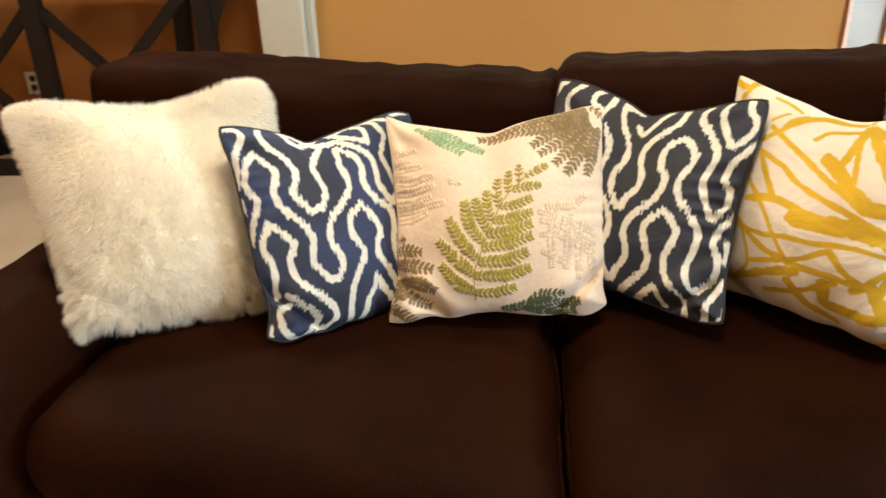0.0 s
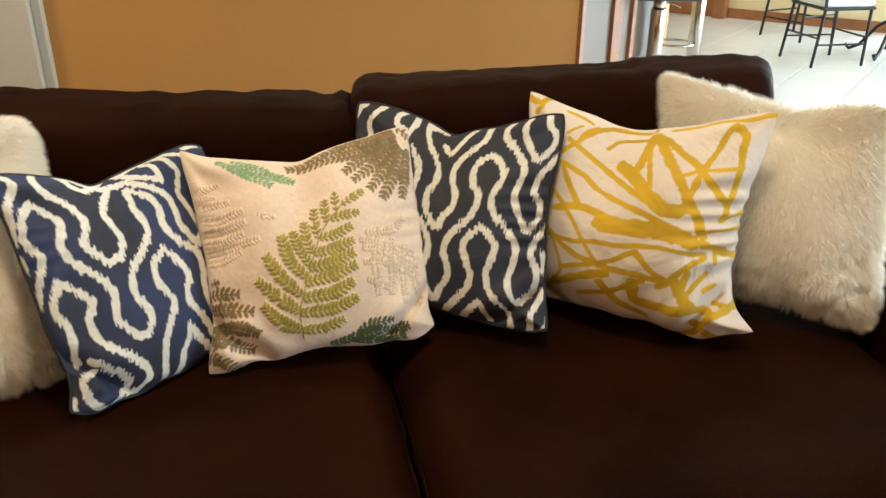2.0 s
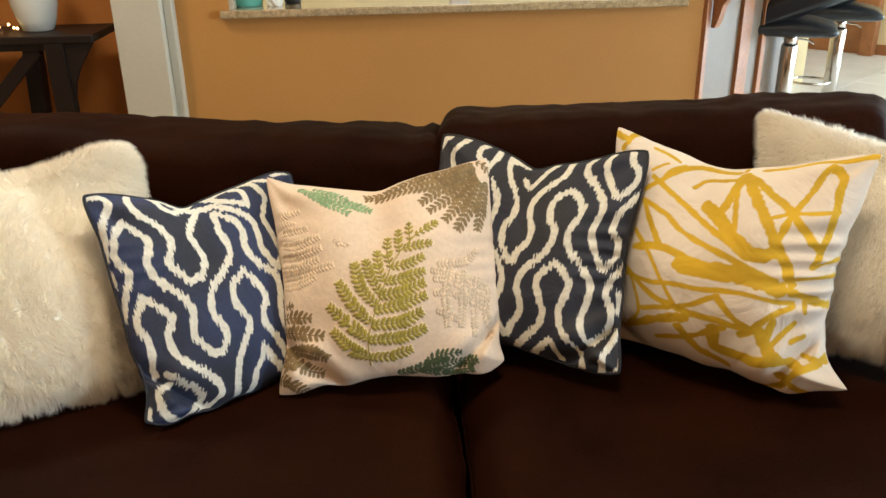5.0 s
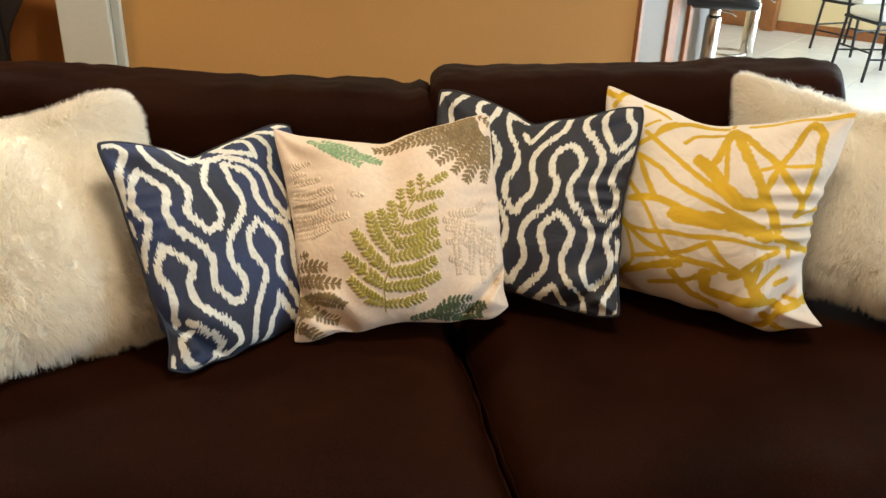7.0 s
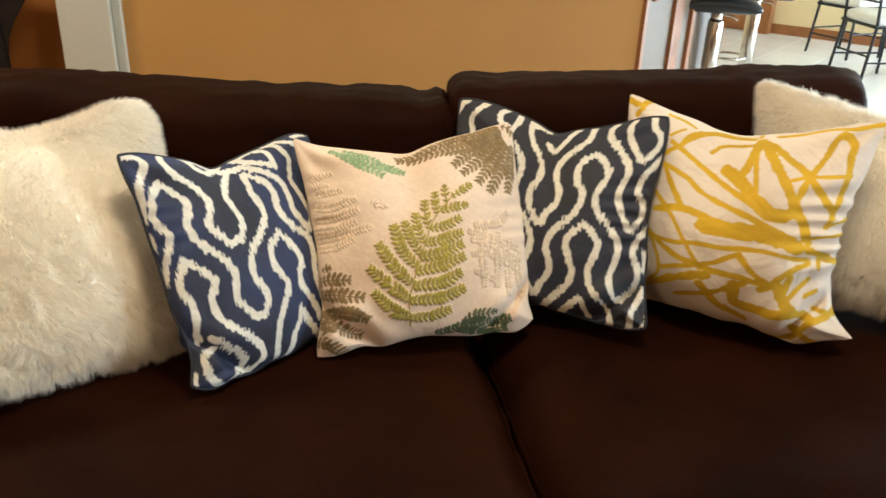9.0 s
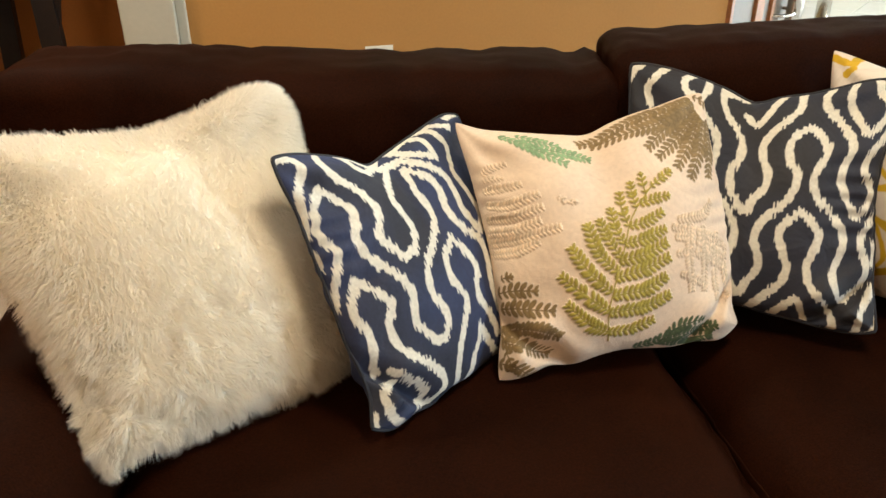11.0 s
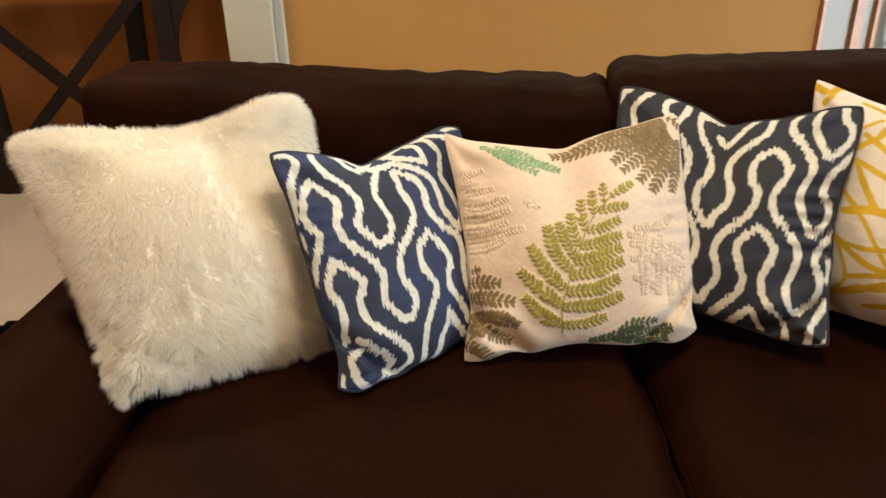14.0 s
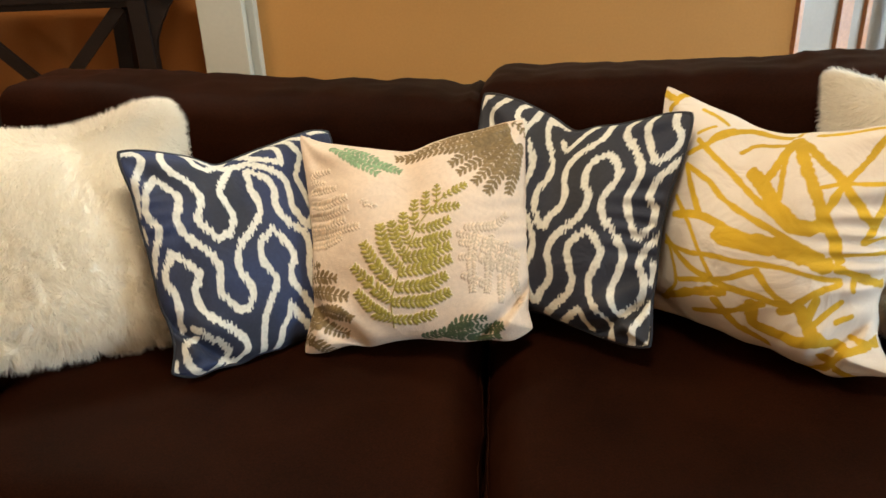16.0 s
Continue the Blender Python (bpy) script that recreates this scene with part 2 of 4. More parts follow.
structure("baseboard_far", plank((6.45, 6.08), (5.10, 7.72), 0.015, 0, 0.10), M["oak"], "red oak baseboard along the cream wall", "baseboard")
structure("wall_hall", box(3.6, 6.4, 0, 3.72, 9.6, 2.70), M["cream"], "cream painted hallway wall")
structure("wall_end", box(3.6, 9.5, 0, 8.7, 9.62, 2.70), M["cream"], "cream painted end wall")
bm = box(-4.5, -3.12, 0, 6.0, -3.0, 2.70)
box(8.4, -3.12, 0, 8.6, -3.0, 2.70, bm=bm)
box(6.0, -3.12, 0, 8.4, -3.0, 0.7, bm=bm)
box(6.0, -3.12, 2.3, 8.4, -3.0, 2.70, bm=bm)
structure("wall_south", bm, M["tan"], "tan painted wall with a window behind the viewer")
bm = box(8.5, -3.0, 0, 8.62, 1.8, 2.70)
box(8.5, 6.0, 0, 8.62, 9.5, 2.70, bm=bm)
box(8.5, 1.8, 2.4, 8.62, 6.0, 2.70, bm=bm)
structure("wall_east", bm, M["cream"], "cream painted wall with wide patio doors")
# white column where the two walls meet
structure("column", box(-0.962, 3.687, 0, -0.765, 4.20, 2.70, bevel=0.005), M["white"], "white painted square column at the wall end", "column")
structure("trim", box(-0.765, 3.745, 0, -0.727, 3.90, 2.70, bevel=0.005), M["white"], "white painted casing strip on the column", "trim")
structure("baseboard", box(-4.5, 4.185, 0.0, -0.962, 4.20, 0.09), M["oak"], "red oak baseboard", "baseboard")
structure("window_sill", box(-0.536, WALL_Y - 0.05, 0.942, 1.567, WALL_Y + 0.50, 0.976, bevel=0.007), M["granite"], "polished speckled brown granite ledge of the kitchen opening", "ledge")
structure("window_frame", box(-0.50, WALL_Y + 0.01, 0.976, -0.48, WALL_Y + 0.11, 2.15), M["white"], "white painted jamb of the kitchen opening", "trim")

# ---- cushion shape ----
def edge_bow(s, knots):
    """How far a seam is drawn in at s along it, from ten even steps between its corners."""
    k = np.array((2 * 0.0 - knots[0], 0.0, *knots, 0.0, -knots[-1]))
    x = np.clip(s, 0, 1) * 10
    i = np.minimum(x.astype(int), 9)
    f = x - i
    a, b, c, d = k[i], k[i + 1], k[i + 2], k[i + 3]
    return 0.5 * (2 * b + (c - a) * f + (2 * a - 5 * b + 4 * c - d) * f**2 + (3 * b - a - 3 * c + d) * f**3)


def cushion_surface(q, u, v, shape, side=1.0):
    """Points of a stuffed cushion's front (side 1) or back (side -1); q: its corners bl, br, tr, tl."""
    thick, seams, (at, depth, wide), folds = shape
    bl, br, tr, tl = (np.array(c, float) for c in q)
    # even spacing along the rounded cross-section
    a, b = 2 * u - 1, 2 * v - 1
    a, b = 0.3 * a + 0.7 * np.sin(a * np.pi / 2), 0.3 * b + 0.7 * np.sin(b * np.pi / 2)
    u, v = 0.5 + 0.5 * a, 0.5 + 0.5 * b
    left, right, low, high = seams
    uu = u + edge_bow(v, left) * (1 - u) ** 2.5 - edge_bow(v, right) * u**2.5
    vv = v + edge_bow(u, low) * (1 - v) ** 2.5 - edge_bow(u, high) * v**2.5
    ripple = np.sin(58 * v + 5 * np.sin(9 * v + 2 * u) - 7 * u)
    uu = uu + 0.007 * max(0.0, folds[1] - 0.7) * ripple * np.exp(-(((1 - u) / 0.10) ** 2)) * np.clip(1 - b * b, 0, 1)
    turn = 1 - 0.020 * (a * a * b * b) ** 8  # the corners are turned round, not sharp
    uu, vv = 0.5 + (uu - 0.5) * turn, 0.5 + (vv - 0.5) * turn
    uu, vv = uu[..., None], vv[..., None]
    flat = bl * (1 - uu) * (1 - vv) + br * uu * (1 - vv) + tr * uu * vv + tl * (1 - uu) * vv
    n = np.cross(br - bl + tr - tl, tl - bl + tr - br)
    n /= np.linalg.norm(n)
    sag = b + 0.16 * (1 - b * b)
    side_way = np.clip(1 - a * a, 0, 1) ** np.where(a > 0, folds[4], 0.58)  # a low power stands the right side up like a wall
    full = side_way * np.clip(1 - sag * sag, 0, 1) ** 0.58
    # the blow that dents the top: a valley that runs down from the seam
    valley = np.exp(-(((u - at) / (wide * (0.45 + 0.9 * (1 - v)))) ** 2)) * np.clip((v - 0.42) / 0.58, 0, 1) ** 1.3
    swell = thick * full * (1 - depth * valley)
    pressed = np.exp(-(((u - at) / (1.6 * wide)) ** 2)) * np.clip((v - 0.35) / 0.65, 0, 1)
    swell = swell * np.where(np.asarray(side) < 0, 1 - 0.85 * pressed * (depth > 0.3), 1.0)  # the back gives way behind the dent
    crease = 0.010 * np.sin(17 * u + 5 * v) * full * (1 - full) + 0.008 * np.sin(23 * v - 9 * u) * full * (1 - full)
    # gathers where the filling pulls at the side seams
    pull_l, pull_r = folds[:2]
    near = np.exp(-((1 - u) / 0.15) ** 2) * pull_r + np.exp(-(u / 0.12) ** 2) * pull_l
    crease = crease + 0.0085 * near * ripple * np.clip(1 - b * b, 0, 1) * full**0.4
    # folds that run out of the corners
    for cu, cv in ((0, 0), (1, 0), (1, 1), (0, 1)):
        du, dv = np.abs(u - cu), np.abs(v - cv)
        r, ang = np.hypot(du, dv), np.arctan2(dv, du + 1e-9)
        crease = crease + 0.0055 * np.sin(6.5 * ang + 2.0 * cu + 3.1 * cv + 7 * r) * np.exp(-((r - 0.17) / 0.13) ** 2) * np.clip(4 * full, 0, 1)
    # the bottom corners are crushed into an ear behind a fold
    for w, hard in ((u, folds[2]), (1 - u, folds[3])):
        d = w / 0.27 + v / 0.21 - 1
        crease = crease - hard * (0.024 * np.exp(-((d / 0.17) ** 2)) * np.clip(3 * full, 0, 1) - 0.010 * np.exp(-(((d - 0.42) / 0.2) ** 2)) * full)
        ear = np.clip(-d, 0, 1)
        swell = swell + hard * 0.030 * np.sin(np.pi * np.clip(ear, 0, 1)) * np.clip(6 * np.minimum(w, v), 0, 1)
    slump = 0.24 * swell * np.clip(1 - 1.3 * v, 0, 1) * (side > 0)  # the filling sinks over the bottom seam
    return flat + n * (side * swell + crease)[..., None] + np.array((0, 0, -1.0)) * slump[..., None]


NAVY_A = ((-0.405, 1.353, 0.500), (-0.049, 1.615, 0.468), (-0.142, 1.848, 0.815), (-0.507, 1.559, 0.877))
FERN = ((-0.175, 1.451, 0.475), (0.286, 1.466, 0.507), (0.285, 1.703, 0.870), (-0.186, 1.717, 0.850))
NAVY_B = ((0.100, 1.619, 0.478), (0.492, 1.368, 0.518), (0.594, 1.580, 0.906), (0.207, 1.849, 0.889))
YELLOW = ((0.513, 1.593, 0.480), (0.883, 1.236, 0.527), (0.954, 1.371, 0.942), (0.579, 1.747, 0.918))
FUR_A = ((-0.778, 1.352, 0.525), (-0.335, 1.629, 0.475), (-0.486, 1.822, 0.889), (-0.962, 1.614, 0.893))
FUR_B = ((0.858, 1.540, 0.485), (1.147, 1.242, 0.515), (1.220, 1.377, 0.918), (0.902, 1.703, 0.935))
# thickness; how far the left, right, bottom and top seam are drawn in; dent of the top: place, depth, width; gathers left and right, crushed corners left and right, fullness of the right side
SHAPE = {}
SHAPE["navy_a"] = (0.08, (
    (0.042, 0.045, 0.029, 0.030, 0.032, 0.028, 0.027, 0.025, 0.009),
    (0.007, 0.013, 0.017, 0.019, 0.020, 0.019, 0.017, 0.013, 0.007),
    (-0.032, -0.024, -0.034, -0.018, -0.022, -0.015, -0.012, -0.007, -0.003),
    (0.012, 0.037, 0.069, 0.118, 0.095, 0.068, 0.043, 0.016, -0.005),
), (0.5, 0.45, 0.15), (0.7, 0.4, 1.0, 0.3, 0.52))
SHAPE["fern"] = (0.102, (
    (0.023, 0.051, 0.051, 0.053, 0.054, 0.047, 0.039, 0.029, 0.014),
    (0.022, 0.011, 0.007, 0.005, 0.004, 0.006, 0.008, 0.006, 0.002),
    (-0.000, 0.020, 0.006, 0.017, 0.017, -0.001, -0.018, -0.021, -0.036),
    (0.047, 0.070, 0.091, 0.110, 0.122, 0.088, 0.061, 0.043, 0.018),
), (0.47, 0.35, 0.17), (0.5, 0.4, 1.0, 0.8, 0.52))
SHAPE["navy_b"] = (0.068, (
    (0.011, 0.019, 0.025, 0.029, 0.030, 0.029, 0.025, 0.019, 0.011),
    (0.018, 0.034, 0.034, 0.043, 0.049, 0.044, 0.031, 0.015, 0.003),
    (0.014, 0.028, 0.041, 0.053, 0.064, 0.044, 0.027, 0.008, -0.004),
    (0.008, 0.027, 0.056, 0.092, 0.137, 0.108, 0.087, 0.055, 0.019),
), (0.43, 0.45, 0.15), (0.5, 0.9, 0.4, 1.0, 0.52))
SHAPE["yellow"] = (0.14, (
    (0.007, 0.013, 0.017, 0.019, 0.020, 0.019, 0.017, 0.013, 0.007),
    (0.081, 0.111, 0.113, 0.105, 0.103, 0.085, 0.066, 0.042, 0.023),
    (0.018, 0.022, 0.014, 0.010, -0.008, -0.009, -0.040, -0.057, -0.020),
    (0.036, 0.070, 0.097, 0.133, 0.142, 0.120, 0.097, 0.063, 0.027),
), (0.42, 0.45, 0.14), (0.5, 1.4, 0.3, 1.0, 0.5))
SHAPE["fur_a"] = (0.125, (
    (0.003, 0.020, 0.029, 0.030, 0.031, 0.031, 0.028, 0.018, 0.012),
    (0.005, 0.010, 0.014, 0.019, 0.024, 0.029, 0.034, 0.030, 0.003),
    (0.015, 0.011, 0.006, 0.004, -0.000, -0.019, -0.024, -0.016, -0.008),
    (-0.012, -0.001, 0.016, 0.036, 0.058, 0.059, 0.040, 0.013, -0.014),
), (0.62, 0.3, 0.17), (0.4, 0.4, 0.6, 0.3, 0.52))
SHAPE["fur_b"] = (0.11, (
    (0.007, 0.013, 0.017, 0.019, 0.020, 0.019, 0.017, 0.013, 0.007),
    (-0.018, -0.024, -0.023, -0.022, -0.019, -0.014, -0.008, -0.004, -0.002),
    (0.019, 0.037, 0.053, 0.068, 0.075, 0.069, 0.054, 0.038, 0.023),
    (0.005, 0.016, 0.031, 0.050, 0.071, 0.089, 0.064, 0.036, 0.017),
), (0.5, 0.2, 0.18), (0.4, 0.4, 0.5, 0.5, 0.52))


# ---- cushion prints: width and middle line of each stroke across the cloth ----
navy_a_ink = []
navy_a_ink.append((0.042, [(-0.005, 1.020), (0.079, 0.965), (0.137, 0.927), (0.135, 0.861), (0.100, 0.811), (0.042, 0.765), (0.029, 0.728), (-0.004, 0.634)]))
navy_a_ink.append((0.042, [(0.256, 1.060), (0.241, 0.961), (0.225, 0.859), (0.245, 0.802), (0.281, 0.761), (0.299, 0.721), (0.310, 0.672), (0.295, 0.634), (0.279, 0.597), (0.297, 0.570), (0.316, 0.545), (0.333, 0.526), (0.368, 0.541), (0.393, 0.576), (0.401, 0.617), (0.389, 0.659), (0.382, 0.705), (0.412, 0.780), (0.451, 0.861)]))
navy_a_ink.append((0.042, [(0.302, 1.077), (0.324, 0.979), (0.337, 0.921), (0.343, 0.867), (0.376, 0.854), (0.416, 0.927), (0.464, 1.015)]))
navy_a_ink.append((0.042, [(0.168, 0.776), (0.100, 0.724), (0.066, 0.671), (0.066, 0.630), (0.100, 0.601), (0.102, 0.566), (0.058, 0.532), (0.029, 0.499), (0.019, 0.482), (-0.032, 0.396)]))
navy_a_ink.append((0.042, [(0.168, 0.776), (0.197, 0.742), (0.225, 0.707), (0.231, 0.672), (0.212, 0.636), (0.200, 0.603), (0.214, 0.568), (0.241, 0.532), (0.276, 0.499), (0.299, 0.466), (0.310, 0.432), (0.301, 0.397), (0.299, 0.362), (0.322, 0.326), (0.349, 0.289), (0.380, 0.301), (0.401, 0.337), (0.397, 0.376), (0.380, 0.407), (0.374, 0.435), (0.382, 0.476), (0.408, 0.511), (0.443, 0.541), (0.476, 0.572), (0.501, 0.611), (0.503, 0.657), (0.493, 0.707), (0.499, 0.748), (0.501, 0.803)]))
navy_a_ink.append((0.042, [(0.336, 0.965), (0.424, 0.917), (0.484, 0.884), (0.524, 0.861), (0.561, 0.794), (0.590, 0.751), (0.615, 0.699), (0.615, 0.638), (0.609, 0.592), (0.630, 0.536), (0.647, 0.505)]))
navy_a_ink.append((0.042, [(0.505, 0.811), (0.532, 0.775), (0.555, 0.726), (0.566, 0.669), (0.555, 0.622), (0.561, 0.578), (0.578, 0.538), (0.611, 0.505), (0.634, 0.472), (0.630, 0.426), (0.617, 0.382), (0.615, 0.333), (0.626, 0.277)]))
navy_a_ink.append((0.042, [(0.518, 0.975), (0.584, 0.990), (0.628, 0.925), (0.632, 0.848), (0.624, 0.792)]))
navy_a_ink.append((0.042, [(0.474, 1.053), (0.514, 0.961), (0.545, 0.890), (0.582, 0.840), (0.622, 0.788)]))
navy_a_ink.append((0.042, [(0.551, 1.064), (0.628, 1.000), (0.676, 0.960), (0.697, 0.877), (0.715, 0.803), (0.690, 0.751), (0.665, 0.701), (0.671, 0.651), (0.680, 0.593), (0.682, 0.553), (0.655, 0.513)]))
navy_a_ink.append((0.042, [(0.805, 0.948), (0.929, 0.996), (1.022, 1.032)]))
navy_a_ink.append((0.042, [(0.658, 1.037), (0.719, 0.958), (0.778, 0.882)]))
navy_a_ink.append((0.042, [(0.518, 0.526), (0.476, 0.503), (0.459, 0.476), (0.457, 0.430), (0.484, 0.382), (0.487, 0.349), (0.462, 0.306), (0.443, 0.272), (0.426, 0.231), (0.420, 0.173), (0.428, 0.058), (0.435, -0.042)]))
navy_a_ink.append((0.042, [(0.518, 0.526), (0.536, 0.499), (0.561, 0.453), (0.566, 0.414), (0.543, 0.376), (0.551, 0.326), (0.588, 0.258), (0.609, 0.185)]))
navy_a_ink.append((0.042, [(0.526, 0.262), (0.511, 0.212), (0.489, 0.168), (0.482, 0.087), (0.473, -0.013)]))
navy_a_ink.append((0.042, [(0.526, 0.262), (0.555, 0.198), (0.592, 0.114), (0.632, 0.015), (0.669, -0.078)]))
navy_a_ink.append((0.042, [(0.137, 0.513), (0.179, 0.486), (0.210, 0.457), (0.235, 0.426), (0.206, 0.397), (0.204, 0.364), (0.216, 0.320), (0.247, 0.276), (0.306, 0.227), (0.349, 0.171), (0.362, 0.114), (0.349, 0.089), (0.303, 0.000)]))
navy_a_ink.append((0.042, [(0.127, 0.493), (0.071, 0.445), (0.073, 0.412), (0.108, 0.376), (0.106, 0.333), (0.091, 0.285), (0.102, 0.260)]))
navy_a_ink.append((0.042, [(0.143, 0.266), (0.198, 0.229), (0.266, 0.175), (0.301, 0.114), (0.270, 0.046), (0.247, 0.023), (0.176, -0.048)]))
navy_a_ink.append((0.042, [(0.160, 0.225), (0.089, 0.204), (0.067, 0.173), (0.091, 0.119), (0.154, 0.056), (0.225, -0.015)]))
navy_a_ink.append((0.042, [(0.013, 0.100), (0.019, 0.000), (0.025, -0.100)]))
navy_a_ink.append((0.042, [(0.006, 0.605), (0.008, 0.570)]))
navy_b_ink = []
navy_b_ink.append((0.042, [(0.807, 1.094), (0.788, 0.996), (0.769, 0.896), (0.773, 0.827), (0.803, 0.763), (0.855, 0.705), (0.902, 0.726), (0.940, 0.765), (0.946, 0.817), (0.890, 0.881), (0.882, 0.965), (0.873, 1.065)]))
navy_b_ink.append((0.042, [(0.747, 1.092), (0.719, 0.996), (0.694, 0.909), (0.699, 0.832), (0.734, 0.767), (0.784, 0.701), (0.805, 0.651), (0.794, 0.620), (0.780, 0.582), (0.786, 0.549), (0.807, 0.514), (0.857, 0.464), (0.908, 0.484), (0.944, 0.514), (0.927, 0.551), (0.884, 0.580), (0.882, 0.618), (0.913, 0.655), (0.965, 0.696), (1.044, 0.758)]))
navy_b_ink.append((0.042, [(0.637, 1.058), (0.630, 0.958), (0.622, 0.850), (0.590, 0.784), (0.557, 0.734), (0.534, 0.684), (0.536, 0.628), (0.553, 0.578), (0.549, 0.532), (0.522, 0.497), (0.501, 0.449), (0.474, 0.480), (0.453, 0.520), (0.451, 0.566), (0.470, 0.617), (0.478, 0.667), (0.461, 0.728), (0.432, 0.784), (0.416, 0.857), (0.418, 0.936), (0.421, 1.036)]))
navy_b_ink.append((0.042, [(0.482, 0.830), (0.509, 0.776), (0.538, 0.838), (0.572, 0.961), (0.599, 1.057)]))
navy_b_ink.append((0.042, [(0.665, 0.740), (0.622, 0.717), (0.605, 0.667), (0.613, 0.615), (0.636, 0.576), (0.632, 0.528), (0.605, 0.487), (0.563, 0.447), (0.536, 0.405), (0.530, 0.364), (0.543, 0.320), (0.547, 0.272), (0.518, 0.202), (0.497, 0.125), (0.474, 0.191), (0.461, 0.252), (0.459, 0.306), (0.476, 0.355), (0.470, 0.412), (0.445, 0.459), (0.418, 0.491), (0.399, 0.532), (0.395, 0.576), (0.405, 0.626), (0.403, 0.676), (0.374, 0.738)]))
navy_b_ink.append((0.042, [(0.665, 0.740), (0.697, 0.694), (0.721, 0.642), (0.701, 0.601), (0.686, 0.563), (0.697, 0.522), (0.726, 0.484), (0.773, 0.449), (0.803, 0.403), (0.792, 0.353), (0.773, 0.308), (0.776, 0.260), (0.803, 0.200), (0.846, 0.233), (0.900, 0.262), (0.931, 0.301), (0.915, 0.343), (0.884, 0.378), (0.896, 0.412), (0.936, 0.441), (1.000, 0.470), (1.091, 0.511)]))
navy_b_ink.append((0.042, [(0.661, 0.462), (0.615, 0.432), (0.597, 0.387), (0.613, 0.335), (0.626, 0.291), (0.613, 0.237), (0.568, 0.156), (0.538, 0.071), (0.522, 0.004), (0.499, -0.093)]))
navy_b_ink.append((0.042, [(0.661, 0.462), (0.696, 0.432), (0.715, 0.393), (0.696, 0.349), (0.684, 0.303), (0.694, 0.245), (0.723, 0.189), (0.759, 0.148), (0.771, 0.066), (0.763, 0.002), (0.751, -0.097)]))
navy_b_ink.append((0.042, [(0.548, -0.091), (0.580, 0.004), (0.609, 0.091), (0.651, 0.164), (0.671, 0.118), (0.686, 0.004), (0.699, -0.095)]))
navy_b_ink.append((0.042, [(1.053, 0.306), (0.977, 0.241), (0.931, 0.202), (0.886, 0.150), (0.861, 0.031), (0.840, -0.067)]))
navy_b_ink.append((0.042, [(1.000, 0.127), (1.000, 0.023), (0.950, 0.000), (0.867, 0.000)]))
navy_b_ink.append((0.042, [(0.185, 1.068), (0.112, 1.000), (0.029, 0.923), (0.002, 0.863), (-0.039, 0.772)]))
navy_b_ink.append((0.042, [(0.269, 1.090), (0.229, 0.998), (0.177, 0.879), (0.139, 0.821), (0.156, 0.753)]))
navy_b_ink.append((0.042, [(0.359, 1.092), (0.324, 0.998), (0.297, 0.925), (0.299, 0.844), (0.337, 0.825), (0.341, 0.773)]))
navy_b_ink.append((0.042, [(0.374, 1.098), (0.372, 0.998), (0.370, 0.902), (0.349, 0.813)]))
navy_b_ink.append((0.042, [(0.418, 0.929), (0.453, 0.981), (0.480, 0.983)]))
navy_b_ink.append((0.042, [(0.975, 0.385), (0.985, 0.328)]))
yellow_ink = []
yellow_ink.append((0.0230, [(0.304, 0.755), (0.387, 0.696), (0.495, 0.620), (0.578, 0.570), (0.672, 0.528)]))
yellow_ink.append((0.0204, [(0.293, 0.651), (0.374, 0.622), (0.428, 0.582), (0.526, 0.545), (0.611, 0.513), (0.672, 0.493), (0.746, 0.470)]))
yellow_ink.append((0.0255, [(0.283, 0.493), (0.378, 0.514), (0.466, 0.501), (0.538, 0.487), (0.634, 0.480)]))
yellow_ink.append((0.0510, [(0.455, 0.478), (0.539, 0.474), (0.655, 0.474), (0.763, 0.445)]))
yellow_ink.append((0.0179, [(0.262, 0.405), (0.358, 0.401), (0.447, 0.414), (0.545, 0.418), (0.661, 0.426), (0.815, 0.405)]))
yellow_ink.append((0.0230, [(0.270, 0.416), (0.374, 0.358), (0.462, 0.341), (0.551, 0.329), (0.651, 0.326)]))
yellow_ink.append((0.0306, [(0.252, 0.189), (0.358, 0.260), (0.484, 0.316)]))
yellow_ink.append((0.0179, [(0.335, 0.303), (0.462, 0.347), (0.576, 0.405)]))
yellow_ink.append((0.0179, [(0.277, 0.547), (0.349, 0.484), (0.418, 0.391), (0.457, 0.339)]))
yellow_ink.append((0.0179, [(0.260, 0.424), (0.297, 0.370), (0.320, 0.285), (0.266, 0.204)]))
yellow_ink.append((0.0230, [(0.293, 0.651), (0.333, 0.580), (0.378, 0.518)]))
yellow_ink.append((0.0230, [(0.287, 0.692), (0.335, 0.751), (0.372, 0.821), (0.435, 0.931), (0.536, 0.909)]))
yellow_ink.append((0.0179, [(0.339, 0.763), (0.358, 0.821), (0.385, 0.875)]))
yellow_ink.append((0.0332, [(0.559, 0.882), (0.551, 0.761), (0.534, 0.671), (0.487, 0.688)]))
yellow_ink.append((0.0204, [(0.551, 0.819), (0.572, 0.684), (0.588, 0.607)]))
yellow_ink.append((0.0459, [(0.487, 0.688), (0.543, 0.636), (0.595, 0.576), (0.642, 0.543), (0.690, 0.538), (0.715, 0.549)]))
yellow_ink.append((0.0332, [(0.566, 0.867), (0.618, 0.728), (0.669, 0.644), (0.721, 0.566), (0.769, 0.513), (0.803, 0.459)]))
yellow_ink.append((0.0255, [(0.576, 0.863), (0.657, 0.746), (0.738, 0.667), (0.819, 0.595), (0.877, 0.557)]))
yellow_ink.append((0.0230, [(0.601, 0.925), (0.669, 0.936), (0.740, 0.948), (0.830, 0.921), (0.938, 0.956), (1.033, 0.987)]))
